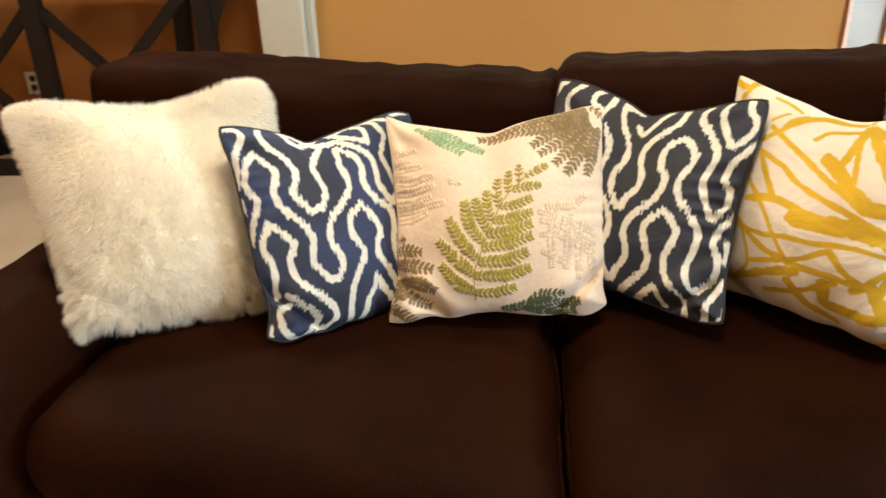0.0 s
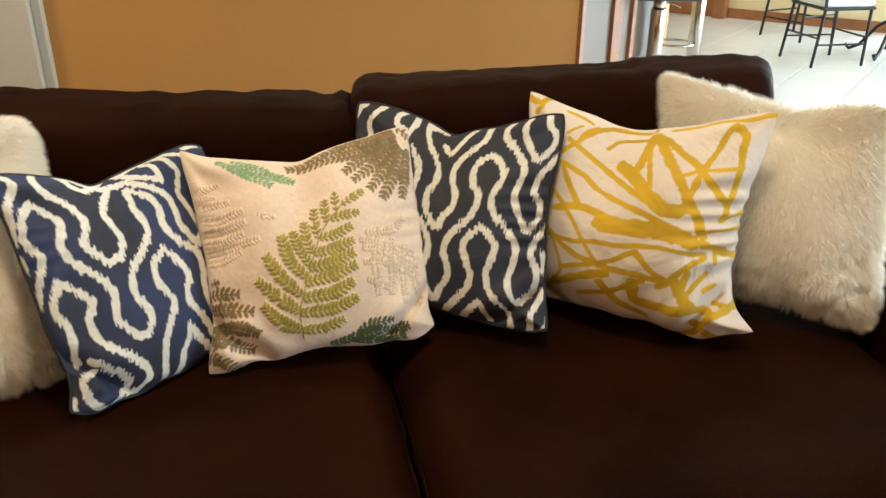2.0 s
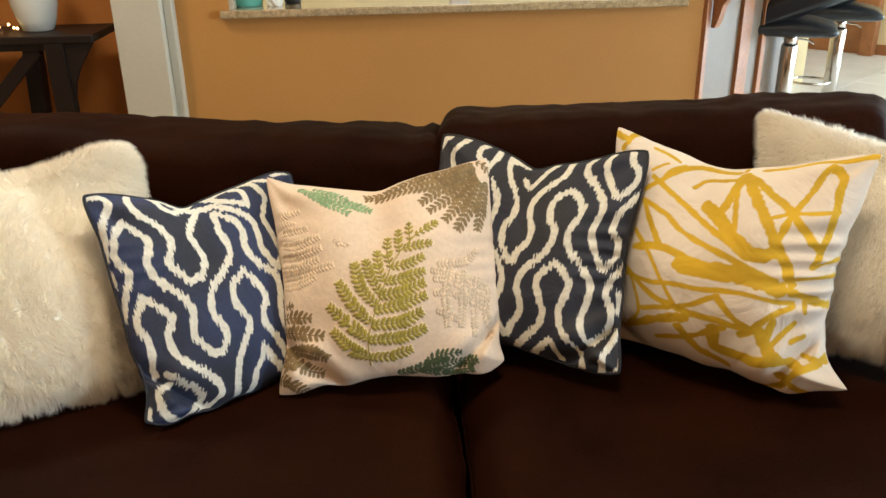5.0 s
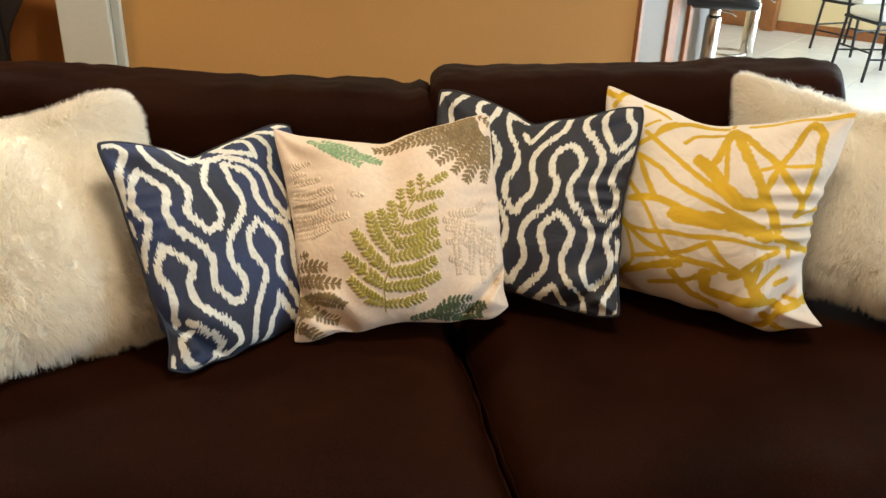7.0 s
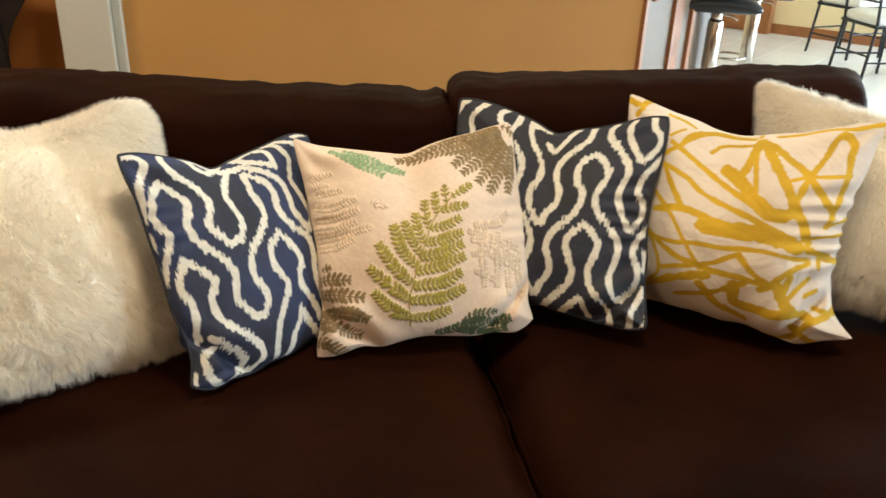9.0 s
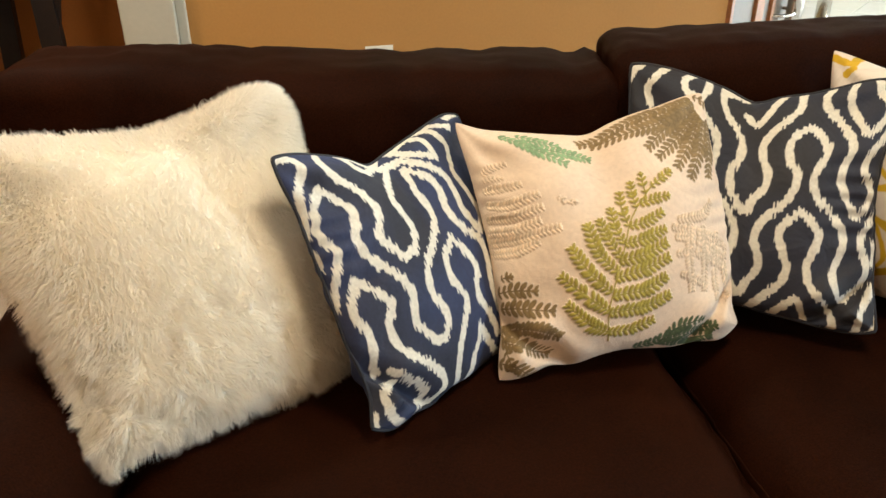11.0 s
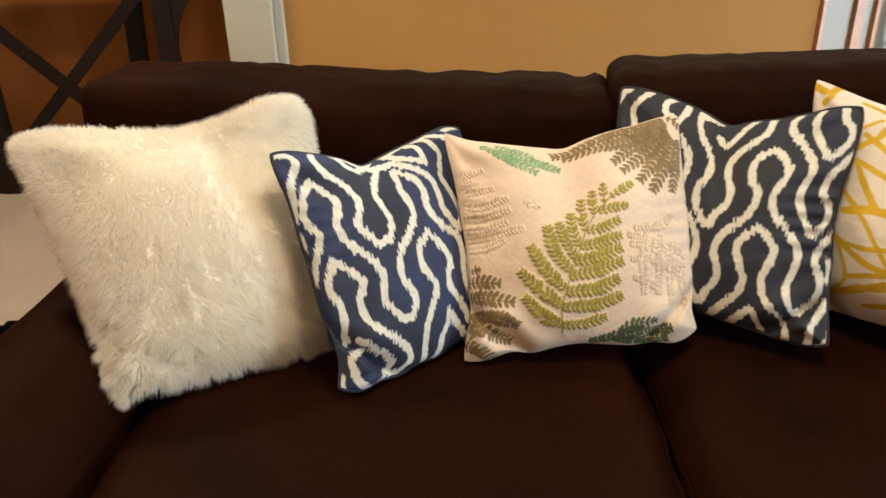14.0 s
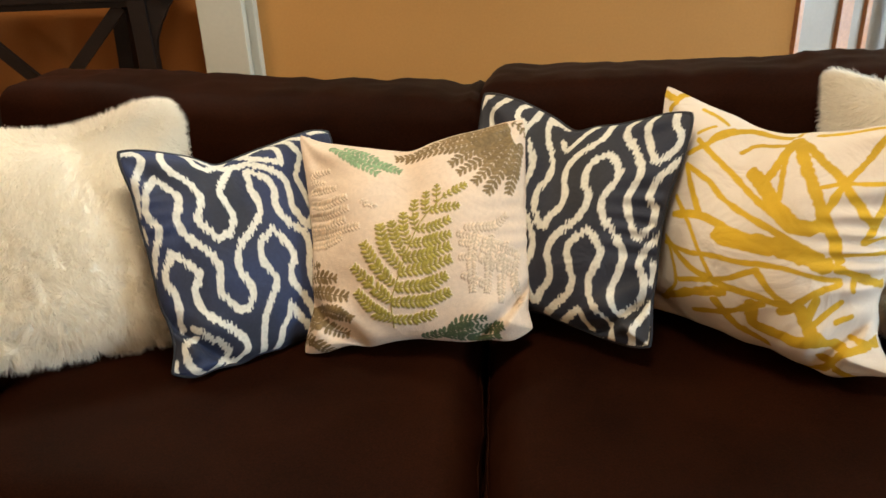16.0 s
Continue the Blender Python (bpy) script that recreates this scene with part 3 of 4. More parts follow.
yellow_ink.append((0.0255, [(0.794, 0.892), (0.776, 0.827), (0.761, 0.738), (0.738, 0.667), (0.721, 0.595), (0.711, 0.566)]))
yellow_ink.append((0.0179, [(0.674, 0.655), (0.736, 0.669), (0.827, 0.669), (0.902, 0.676)]))
yellow_ink.append((0.0281, [(0.798, 0.879), (0.859, 0.809), (0.867, 0.746), (0.892, 0.665), (0.898, 0.605), (0.892, 0.557), (0.892, 0.530)]))
yellow_ink.append((0.0230, [(0.576, 0.399), (0.620, 0.356), (0.672, 0.329), (0.703, 0.326)]))
yellow_ink.append((0.0230, [(0.817, 0.395), (0.744, 0.370), (0.682, 0.322), (0.651, 0.304)]))
yellow_ink.append((0.0230, [(0.382, 0.191), (0.476, 0.237), (0.601, 0.310)]))
yellow_ink.append((0.0332, [(0.461, 0.272), (0.495, 0.231), (0.534, 0.179), (0.584, 0.145)]))
yellow_ink.append((0.0383, [(0.570, 0.295), (0.570, 0.224), (0.644, 0.220), (0.736, 0.220), (0.813, 0.212)]))
yellow_ink.append((0.0357, [(0.713, 0.326), (0.736, 0.276), (0.778, 0.225), (0.852, 0.173)]))
yellow_ink.append((0.0281, [(0.755, 0.355), (0.736, 0.306)]))
yellow_ink.append((0.0204, [(0.838, 0.345), (0.780, 0.303), (0.748, 0.276)]))
yellow_ink.append((0.0153, [(0.551, 0.921), (0.553, 0.994), (0.586, 0.996)]))
yellow_ink.append((0.0179, [(0.426, 0.765), (0.461, 0.829), (0.551, 0.842)]))
yellow_ink.append((0.0306, [(0.811, 0.437), (0.898, 0.414), (0.994, 0.391), (1.091, 0.368)]))
yellow_ink.append((0.0204, [(0.803, 0.472), (0.998, 0.480), (1.098, 0.484)]))
yellow_ink.append((0.0179, [(0.867, 0.410), (0.879, 0.374)]))
yellow_ink.append((0.0204, [(0.892, 0.530), (0.873, 0.507), (0.948, 0.520), (1.047, 0.537)]))
yellow_ink.append((0.0255, [(0.616, 0.017), (0.697, 0.075), (0.815, 0.160), (0.934, 0.185), (1.000, 0.204), (1.096, 0.232)]))
yellow_ink.append((0.0306, [(0.755, 0.171), (0.778, 0.067), (0.800, -0.031)]))
yellow_ink.append((0.0179, [(0.832, 0.283), (0.892, 0.299)]))
yellow_ink.append((0.0204, [(0.863, 0.227), (0.961, 0.195), (1.056, 0.164)]))
yellow_ink.append((0.0281, [(-0.069, 0.921), (0.031, 0.919), (0.133, 0.917), (0.158, 0.973), (0.199, 1.064)]))
yellow_ink.append((0.0204, [(0.108, 0.840), (0.150, 0.898)]))
yellow_ink.append((0.0179, [(0.268, 0.934), (0.320, 0.921), (0.364, 0.890)]))
yellow_ink.append((0.0128, [(0.293, 0.784), (0.337, 0.850)]))
yellow_ink.append((0.0179, [(0.699, 0.539), (0.763, 0.532)]))

# rows of leaflets on the embroidered cushion: the line of each row, leaflet length, kind
fern_rows = []
fern_rows.append(([(0.435, 0.143), (0.426, 0.262), (0.445, 0.337)], 0.005, "stem"))
fern_rows.append(([(0.445, 0.337), (0.478, 0.422), (0.516, 0.514)], 0.005, "stem"))
fern_rows.append(([(0.516, 0.514), (0.551, 0.557), (0.607, 0.609)], 0.005, "stem"))
fern_rows.append(([(0.432, 0.187), (0.372, 0.239), (0.308, 0.310)], 0.033, "olive"))
fern_rows.append(([(0.426, 0.268), (0.370, 0.328), (0.299, 0.395)], 0.033, "olive"))
fern_rows.append(([(0.435, 0.328), (0.383, 0.395), (0.339, 0.468)], 0.033, "olive"))
fern_rows.append(([(0.457, 0.385), (0.414, 0.447), (0.397, 0.524)], 0.033, "olive"))
fern_rows.append(([(0.474, 0.422), (0.447, 0.482), (0.435, 0.532)], 0.033, "olive"))
fern_rows.append(([(0.489, 0.459), (0.474, 0.509), (0.474, 0.561)], 0.033, "olive"))
fern_rows.append(([(0.511, 0.505), (0.505, 0.557), (0.511, 0.605)], 0.033, "olive"))
fern_rows.append(([(0.545, 0.553), (0.543, 0.590), (0.547, 0.628)], 0.033, "olive"))
fern_rows.append(([(0.580, 0.588), (0.580, 0.620), (0.582, 0.647)], 0.033, "olive"))
fern_rows.append(([(0.432, 0.187), (0.493, 0.179), (0.559, 0.210)], 0.033, "olive"))
fern_rows.append(([(0.426, 0.262), (0.524, 0.260), (0.605, 0.293)], 0.033, "olive"))
fern_rows.append(([(0.439, 0.316), (0.530, 0.318), (0.597, 0.349)], 0.033, "olive"))
fern_rows.append(([(0.451, 0.366), (0.532, 0.378), (0.611, 0.401)], 0.033, "olive"))
fern_rows.append(([(0.468, 0.412), (0.543, 0.420), (0.609, 0.441)], 0.033, "olive"))
fern_rows.append(([(0.489, 0.459), (0.547, 0.462), (0.613, 0.478)], 0.033, "olive"))
fern_rows.append(([(0.514, 0.505), (0.563, 0.507), (0.613, 0.524)], 0.033, "olive"))
fern_rows.append(([(0.557, 0.561), (0.599, 0.565), (0.645, 0.566)], 0.033, "olive"))
fern_rows.append(([(0.601, 0.603), (0.642, 0.622), (0.672, 0.636)], 0.033, "olive"))
fern_rows.append(([(0.861, 0.940), (0.638, 0.919), (0.461, 0.863)], 0.039, "brown"))
fern_rows.append(([(0.873, 0.894), (0.688, 0.836), (0.493, 0.842)], 0.039, "brown"))
fern_rows.append(([(0.875, 0.852), (0.732, 0.813), (0.634, 0.738)], 0.039, "brown"))
fern_rows.append(([(0.877, 0.830), (0.763, 0.757), (0.659, 0.692)], 0.039, "brown"))
fern_rows.append(([(0.881, 0.811), (0.794, 0.721), (0.713, 0.647)], 0.039, "brown"))
fern_rows.append(([(0.896, 0.794), (0.832, 0.690), (0.757, 0.607)], 0.039, "brown"))
fern_rows.append(([(0.950, 0.794), (0.896, 0.676), (0.854, 0.599)], 0.039, "brown"))
fern_rows.append(([(0.886, 0.952), (0.942, 0.911), (0.992, 0.846)], 0.039, "brown"))
fern_rows.append(([(0.013, 0.372), (0.123, 0.378), (0.204, 0.370)], 0.039, "brown"))
fern_rows.append(([(0.017, 0.328), (0.148, 0.324), (0.254, 0.301)], 0.039, "brown"))
fern_rows.append(([(0.000, 0.252), (0.160, 0.258), (0.277, 0.208)], 0.039, "brown"))
fern_rows.append(([(0.046, 0.410), (0.069, 0.414), (0.100, 0.416)], 0.039, "brown"))
fern_rows.append(([(0.012, 0.220), (0.146, 0.200), (0.262, 0.135)], 0.039, "brown"))
fern_rows.append(([(0.010, 0.135), (0.123, 0.108), (0.200, 0.013)], 0.039, "brown"))
fern_rows.append(([(0.050, 0.185), (0.071, 0.150), (0.085, 0.106)], 0.039, "brown"))
fern_rows.append(([(0.220, 0.909), (0.295, 0.836), (0.389, 0.744)], 0.034, "mint"))
fern_rows.append(([(0.279, 0.921), (0.343, 0.871), (0.389, 0.844)], 0.034, "mint"))
fern_rows.append(([(0.333, 0.821), (0.410, 0.794), (0.462, 0.761)], 0.034, "mint"))
fern_rows.append(([(0.314, 0.879), (0.308, 0.838), (0.304, 0.807)], 0.034, "mint"))
fern_rows.append(([(0.516, 0.050), (0.624, 0.118), (0.798, 0.141)], 0.036, "green"))
fern_rows.append(([(0.605, 0.127), (0.649, 0.170), (0.732, 0.177)], 0.036, "green"))
fern_rows.append(([(0.588, 0.091), (0.657, 0.066), (0.773, 0.079)], 0.036, "green"))
fern_rows.append(([(0.079, 0.707), (0.137, 0.736), (0.200, 0.753)], 0.024, "cream"))
fern_rows.append(([(0.050, 0.611), (0.158, 0.609), (0.274, 0.632)], 0.024, "cream"))
fern_rows.append(([(0.029, 0.570), (0.164, 0.574), (0.277, 0.592)], 0.024, "cream"))
fern_rows.append(([(0.010, 0.534), (0.152, 0.536), (0.260, 0.553)], 0.024, "cream"))
fern_rows.append(([(0.000, 0.505), (0.177, 0.513), (0.318, 0.530)], 0.024, "cream"))
fern_rows.append(([(0.004, 0.478), (0.141, 0.480), (0.239, 0.497)], 0.024, "cream"))
fern_rows.append(([(0.056, 0.651), (0.145, 0.663), (0.227, 0.671)], 0.024, "cream"))
fern_rows.append(([(0.069, 0.686), (0.121, 0.696), (0.170, 0.697)], 0.024, "cream"))
fern_rows.append(([(0.333, 0.618), (0.356, 0.603), (0.382, 0.597)], 0.024, "cream"))
fern_rows.append(([(0.638, 0.480), (0.730, 0.453), (0.877, 0.403)], 0.024, "cream"))
fern_rows.append(([(0.663, 0.495), (0.769, 0.495), (0.829, 0.524)], 0.024, "cream"))
fern_rows.append(([(0.645, 0.453), (0.713, 0.435), (0.867, 0.366)], 0.024, "cream"))
fern_rows.append(([(0.642, 0.407), (0.724, 0.397), (0.869, 0.335)], 0.024, "cream"))
fern_rows.append(([(0.709, 0.482), (0.686, 0.403), (0.686, 0.295)], 0.024, "cream"))
fern_rows.append(([(0.763, 0.468), (0.751, 0.378), (0.738, 0.287)], 0.024, "cream"))
fern_rows.append(([(0.827, 0.445), (0.803, 0.355), (0.798, 0.250)], 0.024, "cream"))
fern_rows.append(([(0.890, 0.401), (0.865, 0.316), (0.915, 0.224)], 0.024, "cream"))
fern_rows.append(([(0.649, 0.351), (0.697, 0.329), (0.753, 0.299)], 0.024, "cream"))

# ---- sofa ----
def sofa():
    s = thing("sofa", (0.21, 2.0, 0), "dark brown microfibre sofa with loose back cushions", "sofa")
    s.rotation_euler = (0, 0, radians(-10.8))

    def add(name, bm, label=""):
        return part(name, bm, M["suede"], s, label, smooth=True)

    add("base", box(-1.00, -1.06, 0.06, 1.20, 0.14, 0.30, bevel=0.03, seg=3))
    def slant(p):
        """The joint of the two seats runs a little askew; the filling sinks towards it."""
        w = math.exp(-(((p.x - 0.105) / 0.35) ** 2))
        p.x -= 0.12 * (p.y + 0.74) * w
        if p.z > 0.40:
            p.z -= 0.020 * math.exp(-(((p.x - 0.105) / 0.085) ** 2)) - 0.006 * noise.noise(Vector((p.x * 3.1, p.y * 3.7, 2.0)))
        return p

    add("seat_cushion", soft_block(-0.87, -1.07, 0.27, 0.105, -0.10, 0.462, 0.090, 0.012, n=44, seed=1, bend=slant))
    add("seat_cushion", soft_block(0.105, -1.04, 0.27, 1.115, -0.10, 0.462, 0.090, 0.012, n=44, seed=2, bend=slant))

    def lean(p, tilt, splay=0.0):
        p.x += splay * (p.y + 0.23) * min(1.0, max(0.0, p.x)) ** 2
        k = (p.z - 0.42) / 0.45
        fold = 0.010 * noise.noise(Vector((p.x * 11, p.z * 1.6, 4))) + 0.007 * noise.noise(Vector((p.x * 27, p.z * 2.2, 9)))
        gather = 0.006 * noise.noise(Vector((p.x * 19, p.z * 1.2, 1))) * max(0.0, (p.z - 0.70) / 0.18)
        knob = 0.013 * math.exp(-(((p.x + 0.012) / 0.022) ** 2)) - 0.008 * math.exp(-(((p.x + 0.058) / 0.022) ** 2))
        up = max(0.0, k)
        return Vector((p.x, p.y + 0.10 * k + (fold + gather) * up, p.z + tilt * p.x * k + (0.5 * fold + knob + 0.25 * gather) * up))

    add("back_cushion", soft_block(-1.225, -0.23, 0.40, 0.028, 0.01, 0.842, 0.034, 0.018, n=48, seed=3, wrinkle=0.004, bend=lambda p: lean(p, -0.030)))
    add("back_cushion", soft_block(0.006, -0.23, 0.40, 1.012, 0.01, 0.886, 0.032, 0.018, n=48, seed=4, wrinkle=0.004, bend=lambda p: lean(p, 0.034, 0.42)))
    add("back_frame", box(-1.15, 0.11, 0.2, 1.22, 0.24, 0.78, bevel=0.04, seg=3))
    add("arm", soft_block(-1.135, -1.10, 0.06, -0.862, 0.06, 0.610, 0.125, 0.012, n=30, seed=5))
    add("arm", soft_block(1.105, -1.10, 0.06, 1.30, 0.06, 0.575, 0.075, 0.012, n=30, seed=6))
    return s


sofa()


def cushion_mesh(name, q, shape, n, mat, paint=None, relief=None):
    """One stuffed cushion with front and back; paint(u, v) gives its pattern, relief(u, v) its raised stitching in metres."""
    lin = np.linspace(0, 1, n)
    u, v = np.meshgrid(lin, lin)
    front = cushion_surface(q, u, v, shape)
    if relief is not None:
        bl, br, tr, tl = (np.array(c) for c in q)
        nn = np.cross(br - bl, tl - bl)
        front = front + (nn / np.linalg.norm(nn)) * relief(u, v)[..., None]
    k = n // 4
    lb = np.linspace(0, 1, k)
    ub, vb = np.meshgrid(lb, lb)
    back = cushion_surface(q, ub, vb, shape, -1.0)
    co = np.concatenate([front.reshape(-1, 3), back.reshape(-1, 3)])
    i = np.arange(n * n).reshape(n, n)
    f1 = np.stack([i[:-1, :-1], i[:-1, 1:], i[1:, 1:], i[1:, :-1]], -1).reshape(-1, 4)
    j = np.arange(k * k).reshape(k, k) + n * n
    f2 = np.stack([j[:-1, :-1], j[1:, :-1], j[1:, 1:], j[:-1, 1:]], -1).reshape(-1, 4)
    at = co.mean(0)
    at[2] = co[:, 2].min()
    me = bpy.data.meshes.new(name)
    me.from_pydata((co - at).tolist(), [], np.concatenate([f1, f2]).tolist())
    me.polygons.foreach_set("use_smooth", [True] * len(me.polygons))
    me.materials.append(mat)
    if paint is not None:
        cloth = paint(u, v, stretch(q, shape, n))
        rgba = np.ones((n * n + k * k, 4), np.float32)
        rgba[: n * n, :3] = cloth.reshape(-1, 3)
        rgba[n * n :, :3] = np.median(cloth.reshape(-1, 3), axis=0)
        me.color_attributes.new("dye", "FLOAT_COLOR", "POINT").data.foreach_set("color", rgba.ravel())
    return me, Vector(at)


# ---- cushion prints: how they are laid on the cloth ----
def spline(pts, step=0.004):
    """Points along a smooth line through pts."""
    p = np.array(pts, float)
    p = np.concatenate([[2 * p[0] - p[1]], p, [2 * p[-1] - p[-2]]])
    out = []
    for a, b, c, d in zip(p, p[1:], p[2:], p[3:]):
        t = np.linspace(0, 1, max(3, int(np.linalg.norm(c - b) / step)))[:, None]
        out.append(0.5 * (2 * b + (c - a) * t + (2 * a - 5 * b + 4 * c - d) * t**2 + (3 * b - a - 3 * c + d) * t**3))
    return np.concatenate(out)


def stretch(q, shape, n):
    """How far the cloth reaches for a step across or up the pattern, in widths of 0.42 m."""
    lin = np.linspace(0, 1, n)
    u, v = np.meshgrid(lin, lin)
    p = cushion_surface(q, u, v, shape)
    return tuple(np.clip(np.linalg.norm(np.gradient(p, axis=k), axis=-1) * (n - 1) / 0.42, 0.25, 3) for k in (1, 0))


def stamp(field, x, y, r, cloth):
    """Keep in field the least of itself and the distance along the cloth to (x, y), within r."""
    n = field.shape[0] - 1
    i, j = min(n, max(0, int(x * n))), min(n, max(0, int(y * n)))
    sx, sy = cloth[0][j, i], cloth[1][j, i]
    i0, i1 = max(0, int((x - r / sx) * n)), min(n, int((x + r / sx) * n) + 1)
    j0, j1 = max(0, int((y - r / sy) * n)), min(n, int((y + r / sy) * n) + 1)
    if i0 > i1 or j0 > j1:
        return
    gx, gy = np.arange(i0, i1 + 1) / n, np.arange(j0, j1 + 1) / n
    d = np.hypot((gx[None, :] - x) * sx, (gy[:, None] - y) * sy)
    field[j0 : j1 + 1, i0 : i1 + 1] = np.minimum(field[j0 : j1 + 1, i0 : i1 + 1], d)


def cloud(n, cells, seed):
    """Smooth random values over the cloth, about -1 to 1."""
    g = np.random.RandomState(seed).uniform(-1, 1, (cells + 2, cells + 2))
    x = np.linspace(0, cells, n)
    i = np.minimum(x.astype(int), cells)
    f = x - i
    f = f * f * (3 - 2 * f)
    r = g[i][:, i] * (1 - f)[None, :] + g[i][:, i + 1] * f[None, :]
    r2 = g[i + 1][:, i] * (1 - f)[None, :] + g[i + 1][:, i + 1] * f[None, :]
    return r * (1 - f)[:, None] + r2 * f[:, None]


def ikat(ink, ground, light, seed):
    def paint(u, v, cloth):
        n = u.shape[0]
        field = np.full((n, n), 1.0)
        for width, pts in ink:
            for x, y in spline(pts):
                stamp(field, x, y, 0.06, cloth)
        rs = np.random.RandomState(seed)
        for c in range(0, n):  # warp threads slip along the cloth
            k = int(round(rs.normal(0, 2.3))) if c % 2 == 0 else k
            field[:, c] = np.roll(field[:, c], k)
        field += 0.003 * cloud(n, 60, seed + 1)
        m = np.clip((0.0182 - field) / 0.003, 0, 1)[..., None]
        base = np.array(ground[0]) + (np.array(ground[1]) - np.array(ground[0])) * np.clip(0.5 + 0.9 * cloud(n, 5, seed + 2), 0, 1)[..., None]
        thread = 1 + 0.10 * cloud(n, 150, seed + 3)[..., None]
        return (base * (1 - m) + np.array(light) * m) * thread
    return paint


def brushed(ink, ground, tone, seed):
    def paint(u, v, cloth):
        n = u.shape[0]
        mask = np.zeros((n, n))
        rough = cloud(n, 70, seed) * 0.5 + cloud(n, 25, seed + 1) * 0.5
        for width, pts in ink:
            field = np.full((n, n), 1.0)
            for x, y in spline(pts):
                stamp(field, x, y, width * 1.5, cloth)
            mask = np.maximum(mask, np.clip((width * 0.76 * (1 + 0.32 * rough) - field) / 0.004, 0, 1))
        m = mask[..., None]
        depth = 1 + 0.16 * cloud(n, 12, seed + 2)[..., None]
        return np.array(ground) * (1 - m) + np.array(tone) * m * depth
    return paint


TONES = {"olive": (0.36, 0.29, 0.045), "stem": (0.40, 0.32, 0.06), "brown": (0.22, 0.145, 0.06), "mint": (0.22, 0.34, 0.17), "green": (0.075, 0.105, 0.045), "cream": (0.70, 0.54, 0.38)}
LINEN = (0.74, 0.58, 0.44)


def embroidery(n, cloth):
    """Colour of the linen cushion and the height of its stitching."""
    dye = np.array(LINEN) * (1 + 0.05 * cloud(n, 120, 5) + 0.04 * cloud(n, 6, 6))[..., None]
    high = np.zeros((n, n))
    rs = np.random.RandomState(3)

    def scale_at(x, y):
        i, j = min(n - 1, max(0, int(x * n))), min(n - 1, max(0, int(y * n)))
        return cloth[0][j, i], cloth[1][j, i]

    def leaflet(x, y, ang, ln, wd, tone, lift):
        sx, sy = scale_at(x, y)
        i0, i1 = max(0, int((x - ln / sx) * (n - 1))), min(n - 1, int((x + ln / sx) * (n - 1)) + 1)
        j0, j1 = max(0, int((y - ln / sy) * (n - 1))), min(n - 1, int((y + ln / sy) * (n - 1)) + 1)
        if i0 >= i1 or j0 >= j1:
            return
        gx = (np.arange(i0, i1 + 1)[None, :] / (n - 1) - x) * sx
        gy = (np.arange(j0, j1 + 1)[:, None] / (n - 1) - y) * sy
        a, b = gx * math.cos(ang) + gy * math.sin(ang), -gx * math.sin(ang) + gy * math.cos(ang)
        e = (a / (ln * 0.62)) ** 2 + (b / (wd * 0.62)) ** 2
        m = np.clip((1 - e) * 2.2, 0, 1)
        w = dye[j0 : j1 + 1, i0 : i1 + 1]
        # rims darken in the dye: darker edge thread plus shade of the relief
        w += (np.array(tone) * rs.uniform(0.85, 1.2) * (1.1 - 0.45 * np.clip(e, 0, 1))[..., None] - w) * m[..., None]
        h = high[j0 : j1 + 1, i0 : i1 + 1]
        np.maximum(h, lift * np.sqrt(np.clip(1 - e, 0, 1)), out=h)

    for row, size, kind in fern_rows:
        a, mid, b = (np.array(p) for p in row)
        line = spline(row, 0.003)
        lift = {"olive": 0.0036, "stem": 0.0036, "cream": 0.0026}.get(kind, 0.0012)
        rib = 0.0028 if kind != "cream" else 0.0012
        for x, y in line:
            leaflet(x, y, 0, rib * 2.2, rib * 2.2, TONES[kind], lift * 0.8)
        sx, sy = scale_at(*mid)
        length = math.hypot((b - a)[0] * sx, (b - a)[1] * sy)
        if size < 0.008:
            continue
        k = max(2, int(length / (size * 0.62)))
        for j in range(k + 1):
            t = j / k
            i = min(len(line) - 2, int(t * (len(line) - 1)))
            p, d = line[i], line[i + 1] - line[i]
            sx, sy = scale_at(*p)
            ang = math.atan2(d[1] * sy, d[0] * sx)
            s = size * min(1.0, 0.45 + 2.6 * length) * (0.62 + 0.5 * math.sin(math.pi * min(1, 0.15 + 0.75 * t))) * rs.uniform(0.9, 1.1)
            for side in (1, -1):
                la = ang + side * radians(52)
                leaflet(p[0] + 0.55 * s * math.cos(la) / sx, p[1] + 0.55 * s * math.sin(la) / sy, la, s, s * 0.46, TONES[kind], lift)
        leaflet(*line[-1], ang, size * 0.8, size * 0.4, TONES[kind], lift)
    return dye, high


# ---- throw pillows ----
M["ikat_a"] = material("navy_ikat_cotton", (1, 1, 1), 0.75, vary=0.10, scale=6, fine=500, bump=0.25, depth=0.001, crumple=0.45, dyed=True)
M["linen"] = material("embroidered_linen", (1, 1, 1), 0.8, vary=0.06, scale=6, fine=600, bump=0.3, depth=0.001, crumple=0.26, dyed=True)
M["brush"] = material("brush_printed_cotton", (1, 1, 1), 0.75, vary=0.06, scale=6, fine=500, bump=0.25, depth=0.001, crumple=0.5, dyed=True)
M["piping"] = material("black_piping_cord", (0.012, 0.013, 0.02), 0.7, vary=0.2, fine=400)
M["fur"] = material("ivory_faux_fur", (0.99, 0.945, 0.86), 0.75, vary=0.05, scale=4, fine=200, bump=0, sheen=0.3, translucent=0.6)
M["fur_ground"] = material("ivory_fur_backing", (0.97, 0.94, 0.85), 0.95, vary=0.06, scale=10, fine=150)


def edge_loop(q, shape, m=48):
    t = np.linspace(0, 1, m, endpoint=False)
    z, o = np.zeros(m), np.ones(m)
    u, v = np.concatenate([t, o, 1 - t, z]), np.concatenate([z, t, o, 1 - t])
    return cushion_surface(q, u, v, shape)


